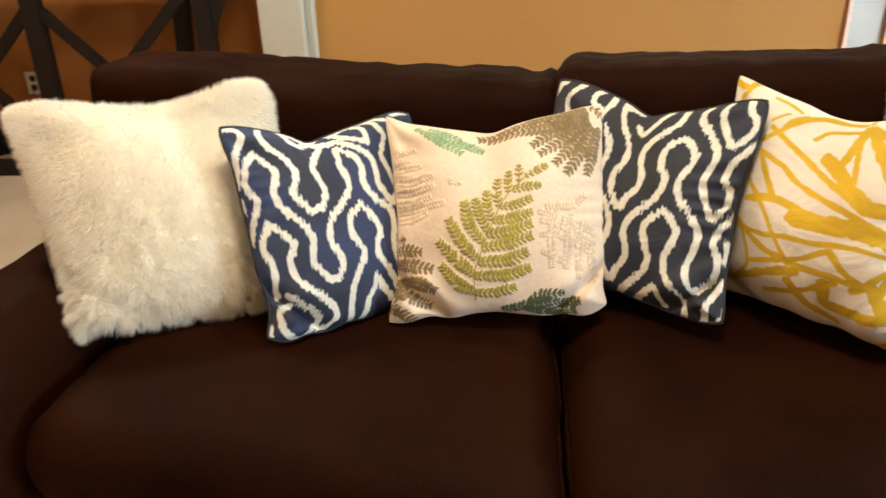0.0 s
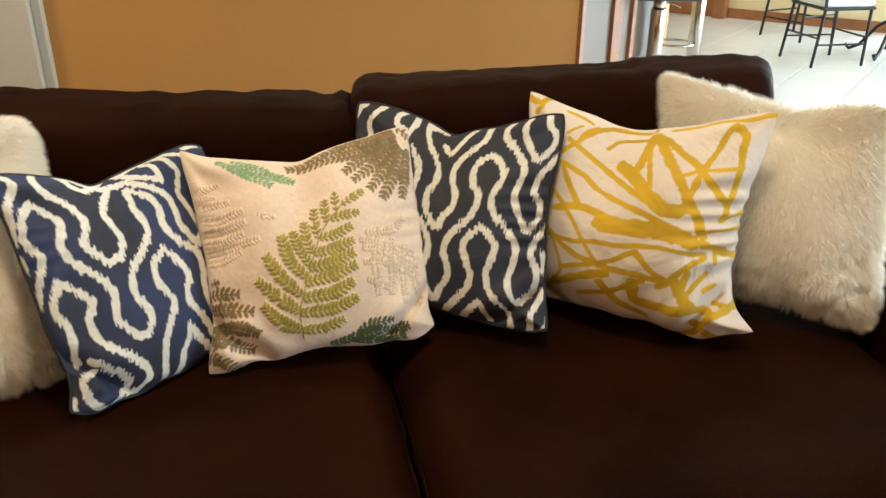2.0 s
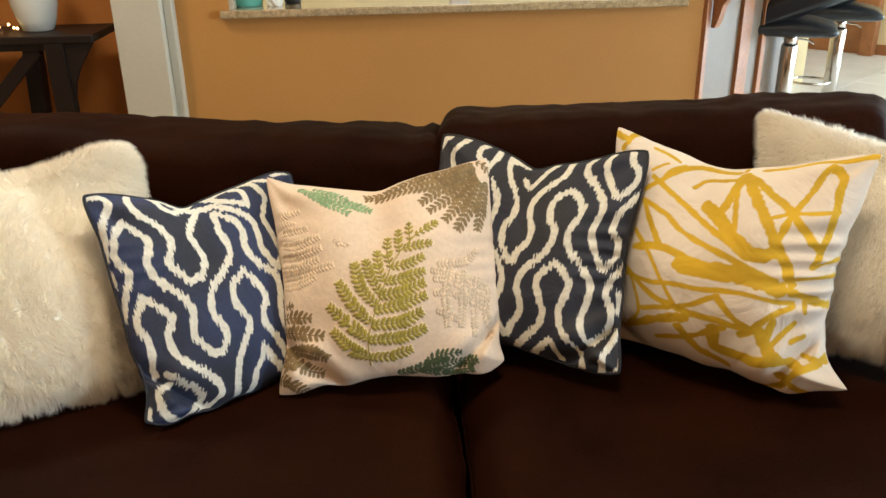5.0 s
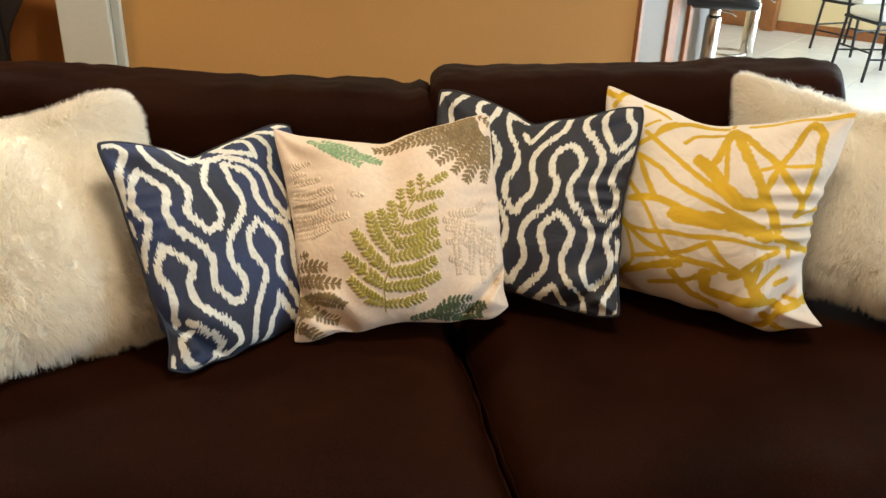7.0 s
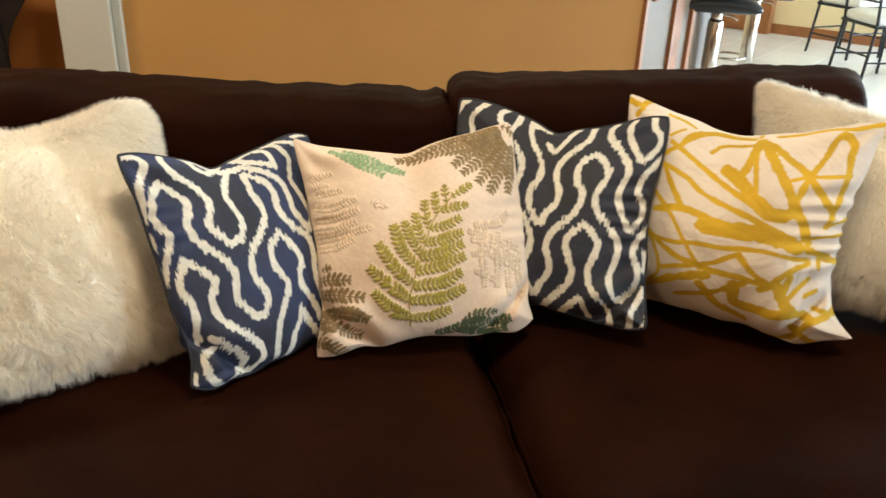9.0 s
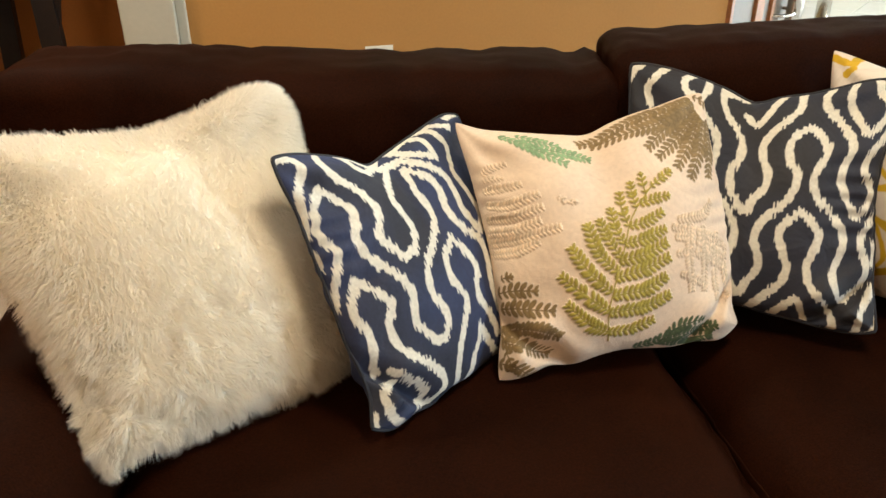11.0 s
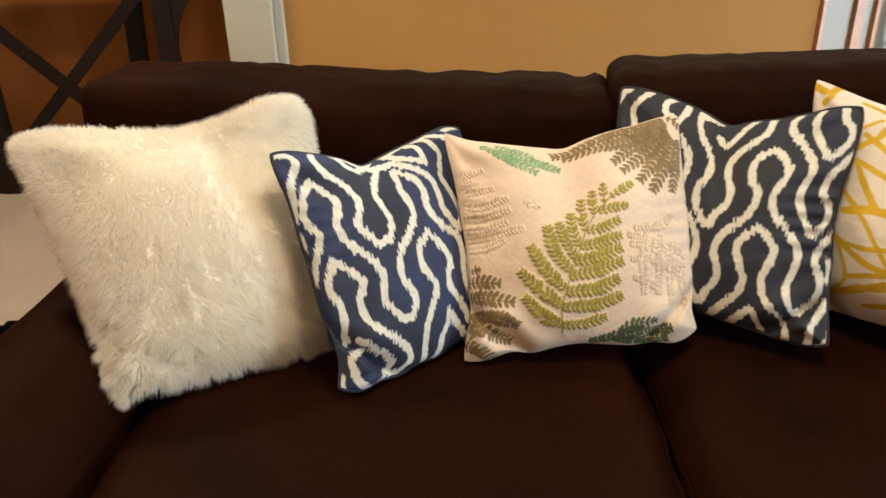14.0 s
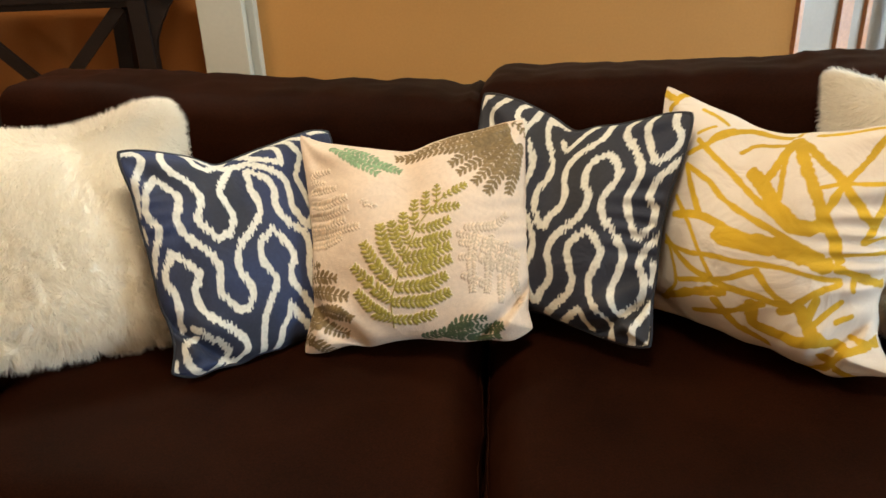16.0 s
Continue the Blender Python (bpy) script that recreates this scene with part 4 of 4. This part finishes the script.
def pillow(name, q, shape, n, mat, label, dye=None, relief=None, piping=False):
    me, at = cushion_mesh("cover", q, shape, n, mat, dye, relief)
    p = thing(name, at, label, "pillow", "throw pillows on the sofa")
    c = new("cover", me)
    c.parent = p
    if piping:
        pts = [Vector(x) - at for x in edge_loop(q, shape)]
        part("piping", tube(pts, 0.0034, 6, closed=True), M["piping"], p, "thin black piping cord", smooth=True)
    return p


pillow("throw_pillow", NAVY_A, SHAPE["navy_a"], 420, M["ikat_a"], "navy and cream ikat cotton pillow with black piping",
       ikat(navy_a_ink, ((0.024, 0.037, 0.098), (0.020, 0.023, 0.038)), (0.72, 0.69, 0.60), 11), piping=True)
pillow("throw_pillow", NAVY_B, SHAPE["navy_b"], 420, M["ikat_a"], "charcoal navy and cream ikat cotton pillow with black piping",
       ikat(navy_b_ink, ((0.020, 0.023, 0.040), (0.021, 0.021, 0.027)), (0.72, 0.69, 0.60), 21), piping=True)
pillow("throw_pillow", YELLOW, SHAPE["yellow"], 420, M["brush"], "white cotton pillow with crossing yellow brush strokes",
       brushed(yellow_ink, (0.76, 0.66, 0.56), (0.61, 0.375, 0.012), 31))
stitched, raised = embroidery(440, stretch(FERN, SHAPE["fern"], 440))
pillow("throw_pillow", FERN, SHAPE["fern"], 440, M["linen"], "beige linen pillow embroidered with olive and brown ferns",
       lambda u, v, cloth: stitched, lambda u, v: raised)


def fur_pillow(q, shape, label, count, seed):
    me, at = cushion_mesh("cover", q, shape, 64, M["fur_ground"])
    p = thing("fur_pillow", at, label, "pillow", "throw pillows on the sofa")
    c = new("cover", me)
    c.parent = p
    rs = np.random.RandomState(seed)
    u, v = rs.uniform(0.0, 1.0, (2, count))
    edge = rs.uniform(0, 1, count) < 0.22  # more along the seams
    snap = np.clip(rs.exponential(0.02, count), 0, 0.2)
    which = rs.randint(0, 4, count)
    u = np.where(edge & (which == 0), snap, np.where(edge & (which == 1), 1 - snap, u))
    v = np.where(edge & (which == 2), snap, np.where(edge & (which == 3), 1 - snap, v))
    side = np.where(rs.uniform(0, 1, count) < 0.82, 1.0, -1.0)
    root = cushion_surface(q, u, v, shape, side)
    e = 0.004
    du = cushion_surface(q, np.clip(u + e, 0, 1), v, shape, side) - cushion_surface(q, np.clip(u - e, 0, 1), v, shape, side)
    dv = cushion_surface(q, u, np.clip(v + e, 0, 1), shape, side) - cushion_surface(q, u, np.clip(v - e, 0, 1), shape, side)
    nrm = np.cross(du, dv) * side[:, None]
    nrm /= np.linalg.norm(nrm, axis=1)[:, None] + 1e-9
    mid = np.mean(q, axis=0)
    out = root - mid
    out /= np.linalg.norm(out, axis=1)[:, None]
    rim = np.clip(4 * np.minimum(np.minimum(u, 1 - u), np.minimum(v, 1 - v)), 0, 1)[:, None]
    # tufts: strands lean together
    cells = 34
    k = (np.floor(u * cells) * 61 + np.floor(v * cells)).astype(int)
    lean = rs.normal(0, 1, (4000, 3))[k % 4000]
    swirl = np.stack([np.sin(9 * u + 4 * v + seed), np.cos(7 * v - 3 * u), np.sin(6 * u * v + 2)], 1)
    low = np.clip(1.1 - 1.5 * v, 0.15, 1)[:, None]
    way = nrm * 0.5 + out * 0.5 * (1 - rim) + 0.34 * low * lean + 0.26 * swirl + np.array((0, -0.1, -0.35)) + 0.16 * rs.normal(0, 1, (count, 3))
    way /= np.linalg.norm(way, axis=1)[:, None]
    length = (rs.uniform(0.011, 0.024, count) * (1 + 0.5 * (1 - rim[:, 0])))[:, None]
    wide = np.cross(way, nrm + 0.4 * rs.normal(0, 1, (count, 3)))
    wide /= np.linalg.norm(wide, axis=1)[:, None] + 1e-9
    wide *= rs.uniform(0.0005, 0.0011, count)[:, None]
    drop = np.array((0, 0, -1.0)) * length * 0.22
    p1, p2 = root + way * length * 0.55 + drop * 0.2, root + way * length + drop
    co = np.stack([root - wide, root + wide, p1 - wide * 0.8, p1 + wide * 0.8, p2], 1).reshape(-1, 3) - np.array(at)
    b = np.arange(count)[:, None] * 5
    faces = np.concatenate([b + np.array((0, 1, 3, 2))]).tolist() + (b + np.array((2, 3, 4))).tolist()
    fm = bpy.data.meshes.new("fur")
    fm.from_pydata(co.tolist(), [], faces)
    fm.polygons.foreach_set("use_smooth", [True] * len(fm.polygons))
    fm.materials.append(M["fur"])
    f = new("fur", fm)
    f.parent = p
    tagged(f, "long ivory faux fur pile", kind="stuff")
    return p


fur_pillow(FUR_A, SHAPE["fur_a"], "shaggy ivory faux fur pillow leaning on the sofa arm", 120000, 41)
fur_pillow(FUR_B, SHAPE["fur_b"], "shaggy ivory faux fur pillow half behind the yellow one", 100000, 43)


# ---- console table and what stands on it ----
def console_table():
    t = thing("console_table", (-2.0, 3.87, 0), "espresso stained wooden console table with crossed braces", "table")
    w = M["espresso"]
    part("tabletop", box(-0.95, -0.20, 0.872, 0.95, 0.20, 0.905, bevel=0.005), w, t)
    for y in (-0.175, 0.155):
        part("apron", box(-0.85, y, 0.842, 0.85, y + 0.02, 0.872, bevel=0.003), w, t)
    for x in (-0.785, 0.0, 0.785):
        part("leg", beam((x, -0.16, 0.0), (x, -0.16, 0.872), 0.074, 0.074), w, t)
    for x in (-0.58, 0.58):
        part("leg", beam((x * 0.92, 0.155, 0.0), (x, 0.155, 0.872), 0.07, 0.07), w, t)
    part("bottom_rail", box(-0.82, -0.19, 0.0, 0.82, -0.13, 0.072, bevel=0.004), w, t)
    part("bottom_rail", box(-0.62, 0.14, 0.0, 0.62, 0.19, 0.072, bevel=0.004), w, t)
    for side in (1, -1):
        part("brace", beam((0.035 * side, -0.158, 0.775), (0.75 * side, -0.158, 0.03), 0.052, 0.026), w, t)
        part("brace", beam((0.04 * side, -0.152, 0.163), (0.70 * side, -0.152, 0.845), 0.052, 0.026), w, t)
        bm = bmesh.new()
        arc = [(0.80, 0.872), (0.94, 0.872), (0.905, 0.82), (0.87, 0.765), (0.84, 0.70), (0.825, 0.62), (0.80, 0.60)]
        lo, hi = ([bm.verts.new((side * x, d - 0.16, z)) for x, z in arc] for d in (-0.018, 0.018))
        bm.faces.new(lo)
        bm.faces.new(hi[::-1])
        for k in range(len(arc)):
            m = (k + 1) % len(arc)
            bm.faces.new((lo[k], hi[k], hi[m], lo[m]))
        bmesh.ops.recalc_face_normals(bm, faces=bm.faces)
        part("bracket", bm, w, t)
    return t


console_table()
vase = thing("vase", (-1.325, 3.87, 0.905), "tall white glazed ceramic vase on the console table", "vase")
part("body", lathe([(0.056, 0.0), (0.064, 0.005), (0.080, 0.05), (0.094, 0.11), (0.099, 0.17), (0.092, 0.24), (0.072, 0.30), (0.046, 0.34), (0.038, 0.37), (0.044, 0.39), (0.037, 0.39), (0.030, 0.36)], 40), M["ceramic"], vase, smooth=True)
# a ball of dark feathers and a string of small warm lights beside it
rs = random.Random(8)
bm = bmesh.new()
for k in range(260):
    d = Vector((rs.gauss(0, 1), rs.gauss(0, 1), rs.gauss(0, 1))).normalized()
    s = d.orthogonal().normalized() * 0.004
    a, b = d * 0.02, d * rs.uniform(0.05, 0.07)
    bm.faces.new([bm.verts.new(c) for c in (a - s, a + s, b)])
M["plum"] = material("dark_plum_feather", (0.05, 0.035, 0.06), 0.8, vary=0.3)
solo("feather_ball", bm, M["plum"], "dark plum feather ball on the console table", "ornament", (-1.50, 3.78, 0.960))
M["bulb"] = material("lit_bulb", (1.0, 0.7, 0.35), 0.4, vary=0, bump=0, emit=((1.0, 0.62, 0.22), 9.0))
M["wire"] = material("copper_wire", (0.35, 0.16, 0.06), 0.35, metal=0.8, vary=0.1, bump=0)
string = thing("fairy_lights", (-1.45, 3.85, 0.905), "string of tiny warm lit bulbs on copper wire", "lights")
pts = [Vector((-0.12 + 0.013 * k, 0.05 * math.sin(k * 1.3) - 0.02, 0.012 + 0.03 * max(0, math.sin(k * 0.9)))) for k in range(15)]
part("wire", tube(pts, 0.0012, 5), M["wire"], string)
for p in pts[::2]:
    bm = bmesh.new()
    bmesh.ops.create_uvsphere(bm, u_segments=8, v_segments=6, radius=0.006)
    bm.transform(Matrix.Translation(p + Vector((0, 0, 0.006))))
    part("bulb", bm, M["bulb"], string, smooth=True)

outlet = thing("wall_outlet", (-2.352, 4.20, 0.335), "ivory duplex wall outlet with a plugged cord", "outlet")
part("plate", box(-0.037, -0.006, -0.06, 0.037, 0.0, 0.06, bevel=0.002), M["plastic"], outlet)
for z in (-0.024, 0.024):
    part("socket", lathe([(0.017, 0.0), (0.017, 0.003), (0.015, 0.004)], 20), M["slot"], outlet).matrix_local = pose(0, -0.006, z, 90)
cord = [(0.0, -0.02, -0.03), (0.01, -0.05, -0.05), (0.05, -0.05, -0.15), (0.12, -0.04, -0.25), (0.16, -0.04, -0.36), (0.14, -0.05, -0.42)]
part("cord", tube(cord, 0.004, 6), M["slot"], outlet, "thin dark cord", smooth=True)

low = thing("low_outlet", (0.03, WALL_Y, 0.382), "white wall outlet low on the tan wall", "outlet")
part("plate", box(-0.06, -0.006, -0.055, 0.06, 0.0, 0.055, bevel=0.002), M["plastic"], low)
for x in (-0.026, 0.026):
    part("socket", lathe([(0.015, 0.0), (0.015, 0.003), (0.013, 0.004)], 20), M["slot"], low).matrix_local = pose(x, -0.006, 0, 90)

# black plush blanket heaped on the carpet by the arm
def heap():
    bm = bmesh.new()
    bmesh.ops.create_grid(bm, x_segments=70, y_segments=70, size=1.0)
    for v in bm.verts:
        x, y = v.co.x, v.co.y
        a = math.atan2(y, x)
        r = math.hypot(x, y)
        rim = max(0.0, 1 - r ** 2.2)
        h = 0.20 * rim ** 0.6 * (1 + 0.45 * noise.noise(Vector((x * 2.2, y * 2.2, 3)))) + 0.05 * rim * noise.noise(Vector((x * 6, y * 6, 1)))
        k = 1 + 0.16 * noise.noise(Vector((math.cos(a) * 1.3, math.sin(a) * 1.3, 7)))
        v.co = Vector((x * 0.17 * k, y * 0.40 * k, max(0.0, h) + 0.004))
    return bm


solo("blanket", heap(), M["black"], "black plush blanket heaped on the carpet", "blanket", (-1.42, 2.02, 0.0), smooth=True)


# ---- things on the kitchen ledge ----
pot = thing("canister", (-0.43, 3.96, 0.976), "teal enamel canister on the granite ledge", "canister")
part("body", lathe([(0.060, 0.0), (0.064, 0.005), (0.068, 0.08), (0.070, 0.16), (0.072, 0.165)], 36), M["teal"], pot, smooth=True)
part("rim", lathe([(0.073, 0.160), (0.075, 0.165), (0.073, 0.171), (0.064, 0.171)], 36), M["teal"], pot, smooth=True)
bm = bmesh.new()
bmesh.ops.create_icosphere(bm, subdivisions=3, radius=0.04)
for v in bm.verts:
    v.co *= 1 + 0.35 * noise.noise(v.co * 46)
    v.co.z = max(-0.034, v.co.z * 1.3)
solo("paper_towel", bm, M["seatcloth"], "crumpled white paper towel on the granite ledge", "paper", (-0.305, 3.93, 1.010))
jar = thing("dark_jar", (-0.235, 4.02, 0.976), "small dark glass jar on the granite ledge", "jar")
part("body", lathe([(0.035, 0.0), (0.038, 0.01), (0.038, 0.12), (0.03, 0.14)], 24), M["leather"], jar, smooth=True)
part("lid", lathe([(0.032, 0.14), (0.032, 0.165), (0.028, 0.168)], 24), M["slot"], jar, smooth=True)
carton = thing("carton", (0.54, 4.00, 0.976), "small red and white printed carton on the ledge", "carton")
part("body", box(-0.045, -0.03, 0.0, 0.045, 0.03, 0.16, bevel=0.002), M["seatcloth"], carton)
part("band", box(-0.046, -0.032, 0.045, 0.046, -0.0305, 0.13), M["red"], carton, "red printed band")
for k in range(3):
    part("print_bar", box(-0.03, -0.0335, 0.06 + 0.02 * k, 0.03 - 0.01 * k, -0.0325, 0.066 + 0.02 * k), M["seatcloth"], carton, "row of small white print")
note = thing("paper_sheet", (0.66, 4.08, 0.9762), "white paper sheet lying on the granite ledge", "paper")
part("sheet", box(-0.06, -0.10, 0.0, 0.06, 0.10, 0.0015), M["seatcloth"], note)
yb = thing("yellow_box", (1.50, 3.98, 0.976), "tall narrow yellow box on the ledge", "box")
part("body", box(-0.02, -0.04, 0.0, 0.025, 0.04, 0.22, bevel=0.002), M["yellow_box"], yb)
part("flap", box(-0.021, -0.041, 0.205, 0.026, 0.041, 0.222, bevel=0.002), M["yellow_box"], yb)

# ---- angled bar with oak stiles, seen past the wall end ----
ANGLE = math.degrees(math.atan2(DIR.y, DIR.x))
bar = thing("bar_front", P0, "white panelled kitchen bar front with red oak stiles", "bar", kind="structure")
bar.rotation_euler = (0, 0, radians(ANGLE))
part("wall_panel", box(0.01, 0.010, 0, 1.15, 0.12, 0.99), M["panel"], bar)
for a, b in ((-0.014, 0.024), (0.366, 0.482), (0.618, 0.668), (1.02, 1.10)):
    part("stile", box(a, -0.010, 0, b, 0.016, 0.99, bevel=0.003), M["oak"], bar)
part("base_rail", box(0.04, -0.005, 0, 1.15, 0.013, 0.08, bevel=0.003), M["oak"], bar)
part("bar_top", box(0.05, -0.20, 1.065, 1.22, 0.26, 1.10, bevel=0.007), M["granite"], bar, "speckled granite bar top")
part("top_rail", box(-0.01, -0.008, 0.98, 1.15, 0.12, 1.065, bevel=0.003), M["oak"], bar)
for a in (0.06, 1.06):
    bm = bmesh.new()
    prof = [(0, 0), (0, -0.22), (-0.03, -0.22), (-0.06, -0.17), (-0.08, -0.12), (-0.13, -0.08), (-0.19, -0.05), (-0.22, -0.02), (-0.22, 0)]
    lo = [bm.verts.new((a - 0.025, 0.62 * y - 0.010, 1.065 + 1.05 * z)) for y, z in prof]
    hi = [bm.verts.new((a + 0.025, 0.62 * y - 0.010, 1.065 + 1.05 * z)) for y, z in prof]
    bm.faces.new(lo)
    bm.faces.new(hi[::-1])
    for i in range(len(prof)):
        j = (i + 1) % len(prof)
        bm.faces.new((lo[i], hi[i], hi[j], lo[j]))
    bmesh.ops.recalc_face_normals(bm, faces=bm.faces)
    part("corbel", bm, M["oak"], bar, "scrolled red oak corbel")


# ---- bar stools ----
def bar_stool(at, turn):
    s = thing("bar_stool", at, "black leather scoop bar stool on a chrome column", "stool", "bar stools along the bar")
    s.rotation_euler = (0, 0, radians(turn))
    part("base_plate", lathe([(0.20, 0.0), (0.20, 0.006), (0.17, 0.015), (0.06, 0.03), (0.04, 0.045)], 36), M["chrome"], s, smooth=True)
    part("outer_column", lathe([(0.043, 0.03), (0.043, 0.66), (0.037, 0.672)], 24), M["chrome"], s, smooth=True)
    part("piston", lathe([(0.033, 0.65), (0.033, 0.74)], 20), M["chrome"], s, smooth=True)
    ring = [(-0.12 + 0.118 * math.cos(a), -0.04 + 0.12 * math.sin(a), 0.345) for a in np.linspace(0, math.tau, 28, endpoint=False)]
    part("foot_ring", tube(ring, 0.009, 8, closed=True), M["chrome"], s, "chrome ring footrest", smooth=True)
    part("lever", tube([(0.02, 0, 0.70), (0.09, 0.02, 0.69), (0.12, 0.03, 0.67)], 0.005, 6), M["chrome"], s, smooth=True)
    part("seat", soft_block(-0.395, -0.20, 0.732, 0.225, 0.19, 0.80, 0.038, 0.010, n=16, seed=9, wrinkle=0.001, bend=lambda p: Vector((p.x, p.y, 0.735 + (p.z - 0.735) * (1 - 0.55 * ((p.x + 0.03) / 0.28) ** 2)))), M["leather"], s, smooth=True)
    bm = soft_block(0.0, -0.19, -0.05, 0.66, 0.13, 0.085, 0.042, 0.008, n=16, seed=10, wrinkle=0.001)
    bm.transform(pose(-0.29, 0, 0.752, 0, -23, 0))
    part("backrest", bm, M["leather"], s, smooth=True)
    return s


bar_stool((2.385, 4.30, 0.0), -28.5)
bar_stool((3.00, 4.85, 0.0), -31)


# ---- wrought iron dining set ----
def iron_chair(at, turn):
    c = thing("dining_chair", at, "black wrought iron chair with a white seat pad", "chair", "iron chairs round the dining table")
    c.rotation_euler = (0, 0, radians(turn))
    w = M["iron"]
    for x in (-0.21, 0.21):
        part("leg", tube([(x, -0.20, 0.0), (x * 0.98, -0.19, 0.44)], 0.012, 8), w, c)
        part("leg", tube([(x * 1.05, 0.24, 0.0), (x, 0.20, 0.44), (x * 0.98, 0.25, 0.98)], 0.012, 8), w, c)
        part("stretcher", tube([(x, -0.195, 0.17), (x, 0.22, 0.17)], 0.008, 6), w, c)
    part("stretcher", tube([(-0.21, -0.195, 0.22), (0.21, -0.195, 0.22)], 0.008, 6), w, c)
    part("stretcher", tube([(-0.21, 0.22, 0.22), (0.21, 0.22, 0.22)], 0.008, 6), w, c)
    part("seat_frame", tube([(-0.22, -0.20, 0.44), (0.22, -0.20, 0.44), (0.22, 0.21, 0.44), (-0.22, 0.21, 0.44)], 0.013, 8, closed=True), w, c)
    part("seat_pad", soft_block(-0.22, -0.21, 0.45, 0.22, 0.20, 0.52, 0.03, 0.012, n=10, wrinkle=0.001), M["seatcloth"], c, "white padded seat", smooth=True)
    part("top_rail", tube([(-0.205, 0.25, 0.97), (-0.1, 0.262, 1.02), (0, 0.265, 1.035), (0.1, 0.262, 1.02), (0.205, 0.25, 0.97)], 0.012, 8), w, c)
    part("cross_rail", tube([(-0.205, 0.225, 0.62), (0.205, 0.225, 0.62)], 0.009, 6), w, c)
    for x in (-0.1, 0.0, 0.1):
        part("scroll", tube([(x, 0.225, 0.62), (x + 0.045, 0.235, 0.72), (x - 0.045, 0.245, 0.84), (x, 0.262, 1.02)], 0.007, 6), w, c)
    return c


first = iron_chair((4.65, 5.55, 0), 84)
for x, y, a in ((5.15, 6.50, 12), (5.55, 4.75, 190)):
    copy_thing(first, pose(x, y, 0, 0, 0, a))
table = thing("dining_table", (5.35, 5.60, 0), "wrought iron dining table with scrolled pedestal feet", "table")
part("tabletop", lathe([(0.58, 0.72), (0.60, 0.725), (0.60, 0.74), (0.58, 0.745)], 48), M["iron"], table, smooth=False)
part("pedestal", lathe([(0.05, 0.05), (0.035, 0.12), (0.03, 0.40), (0.05, 0.55), (0.12, 0.72)], 20), M["iron"], table, smooth=True)
for k in range(4):
    a = k * math.tau / 4 + 0.5
    c, s = math.cos(a), math.sin(a)
    part("foot", tube([(0.03 * c, 0.03 * s, 0.30), (0.14 * c, 0.14 * s, 0.22), (0.25 * c, 0.25 * s, 0.06), (0.33 * c, 0.33 * s, 0.015), (0.37 * c, 0.37 * s, 0.05)], 0.014, 8), M["iron"], table, smooth=True)

# oak doorway beside the angled wall
door = thing("door_1", (5.10, 7.72, 0), "closed red oak panel door with oak casing", "door", kind="structure")
door.rotation_euler = (0, 0, math.atan2(-OUT.y, -OUT.x))
part("casing", box(-0.10, -0.02, 0, 0.02, 0.14, 2.1, bevel=0.004), M["oak"], door)
part("casing", box(0.90, -0.02, 0, 1.0, 0.14, 2.1, bevel=0.004), M["oak"], door)
part("casing", box(-0.10, -0.02, 2.1, 1.0, 0.14, 2.2, bevel=0.004), M["oak"], door)
leaf = part("door_panel", box(0.02, 0.03, 0.005, 0.90, 0.07, 2.1, bevel=0.004), M["oak"], door)
for z0, z1 in ((0.2, 0.95), (1.1, 1.95)):
    part("raised_panel", box(0.15, 0.018, z0, 0.77, 0.032, z1, bevel=0.008), M["oak"], leaf)

# ---- floor tiles, laid square to the bar ----
TILE = 0.45
tile_mesh = mesh_of("tile", box(-TILE / 2 + 0.002, -TILE / 2 + 0.002, -0.012, TILE / 2 - 0.002, TILE / 2 - 0.002, 0.0, bevel=0.003, seg=1), M["tile"])
floor_ob = bpy.data.objects["floor"]
turn = Matrix.Rotation(radians(ANGLE), 4, "Z")
spots = []
for i in range(18):
    for j in range(-12, 20):
        c = P0 + DIR * (TILE * (i + 0.5)) + OUT * (TILE * (j + 0.5))
        if -0.7 < c.x < 8.4 and -2.8 < c.y < 9.4:
            spots.append((c, j >= -1 and i < 16 and j < 14))
near = [c for c, k in spots if k][:290]
far = [c for c, k in spots if not k] + [c for c, k in spots if k][290:]
for c in near:
    t = new("tile", tile_mesh)
    t.matrix_local = Matrix.Translation(c) @ turn
    t.parent = floor_ob
bm = bmesh.new()
h = TILE / 2 - 0.002
for c in far:
    vs = [bm.verts.new(c + turn @ Vector((x, y, 0))) for x, y in ((-h, -h), (h, -h), (h, h), (-h, h))]
    bm.faces.new(vs)
for i in range(6):
    for j in range(6):
        x, y = -0.55 + TILE * i, 4.2 + TILE * j
        if (Vector((x, y, 0)) - P0).dot(DIR) < -0.35:
            bm.faces.new([bm.verts.new((x + a, y + b, 0)) for a, b in ((-h, -h), (h, -h), (h, h), (-h, h))])
tagged(part("far_tiles", bm, M["tile"], floor_ob), kind="stuff")
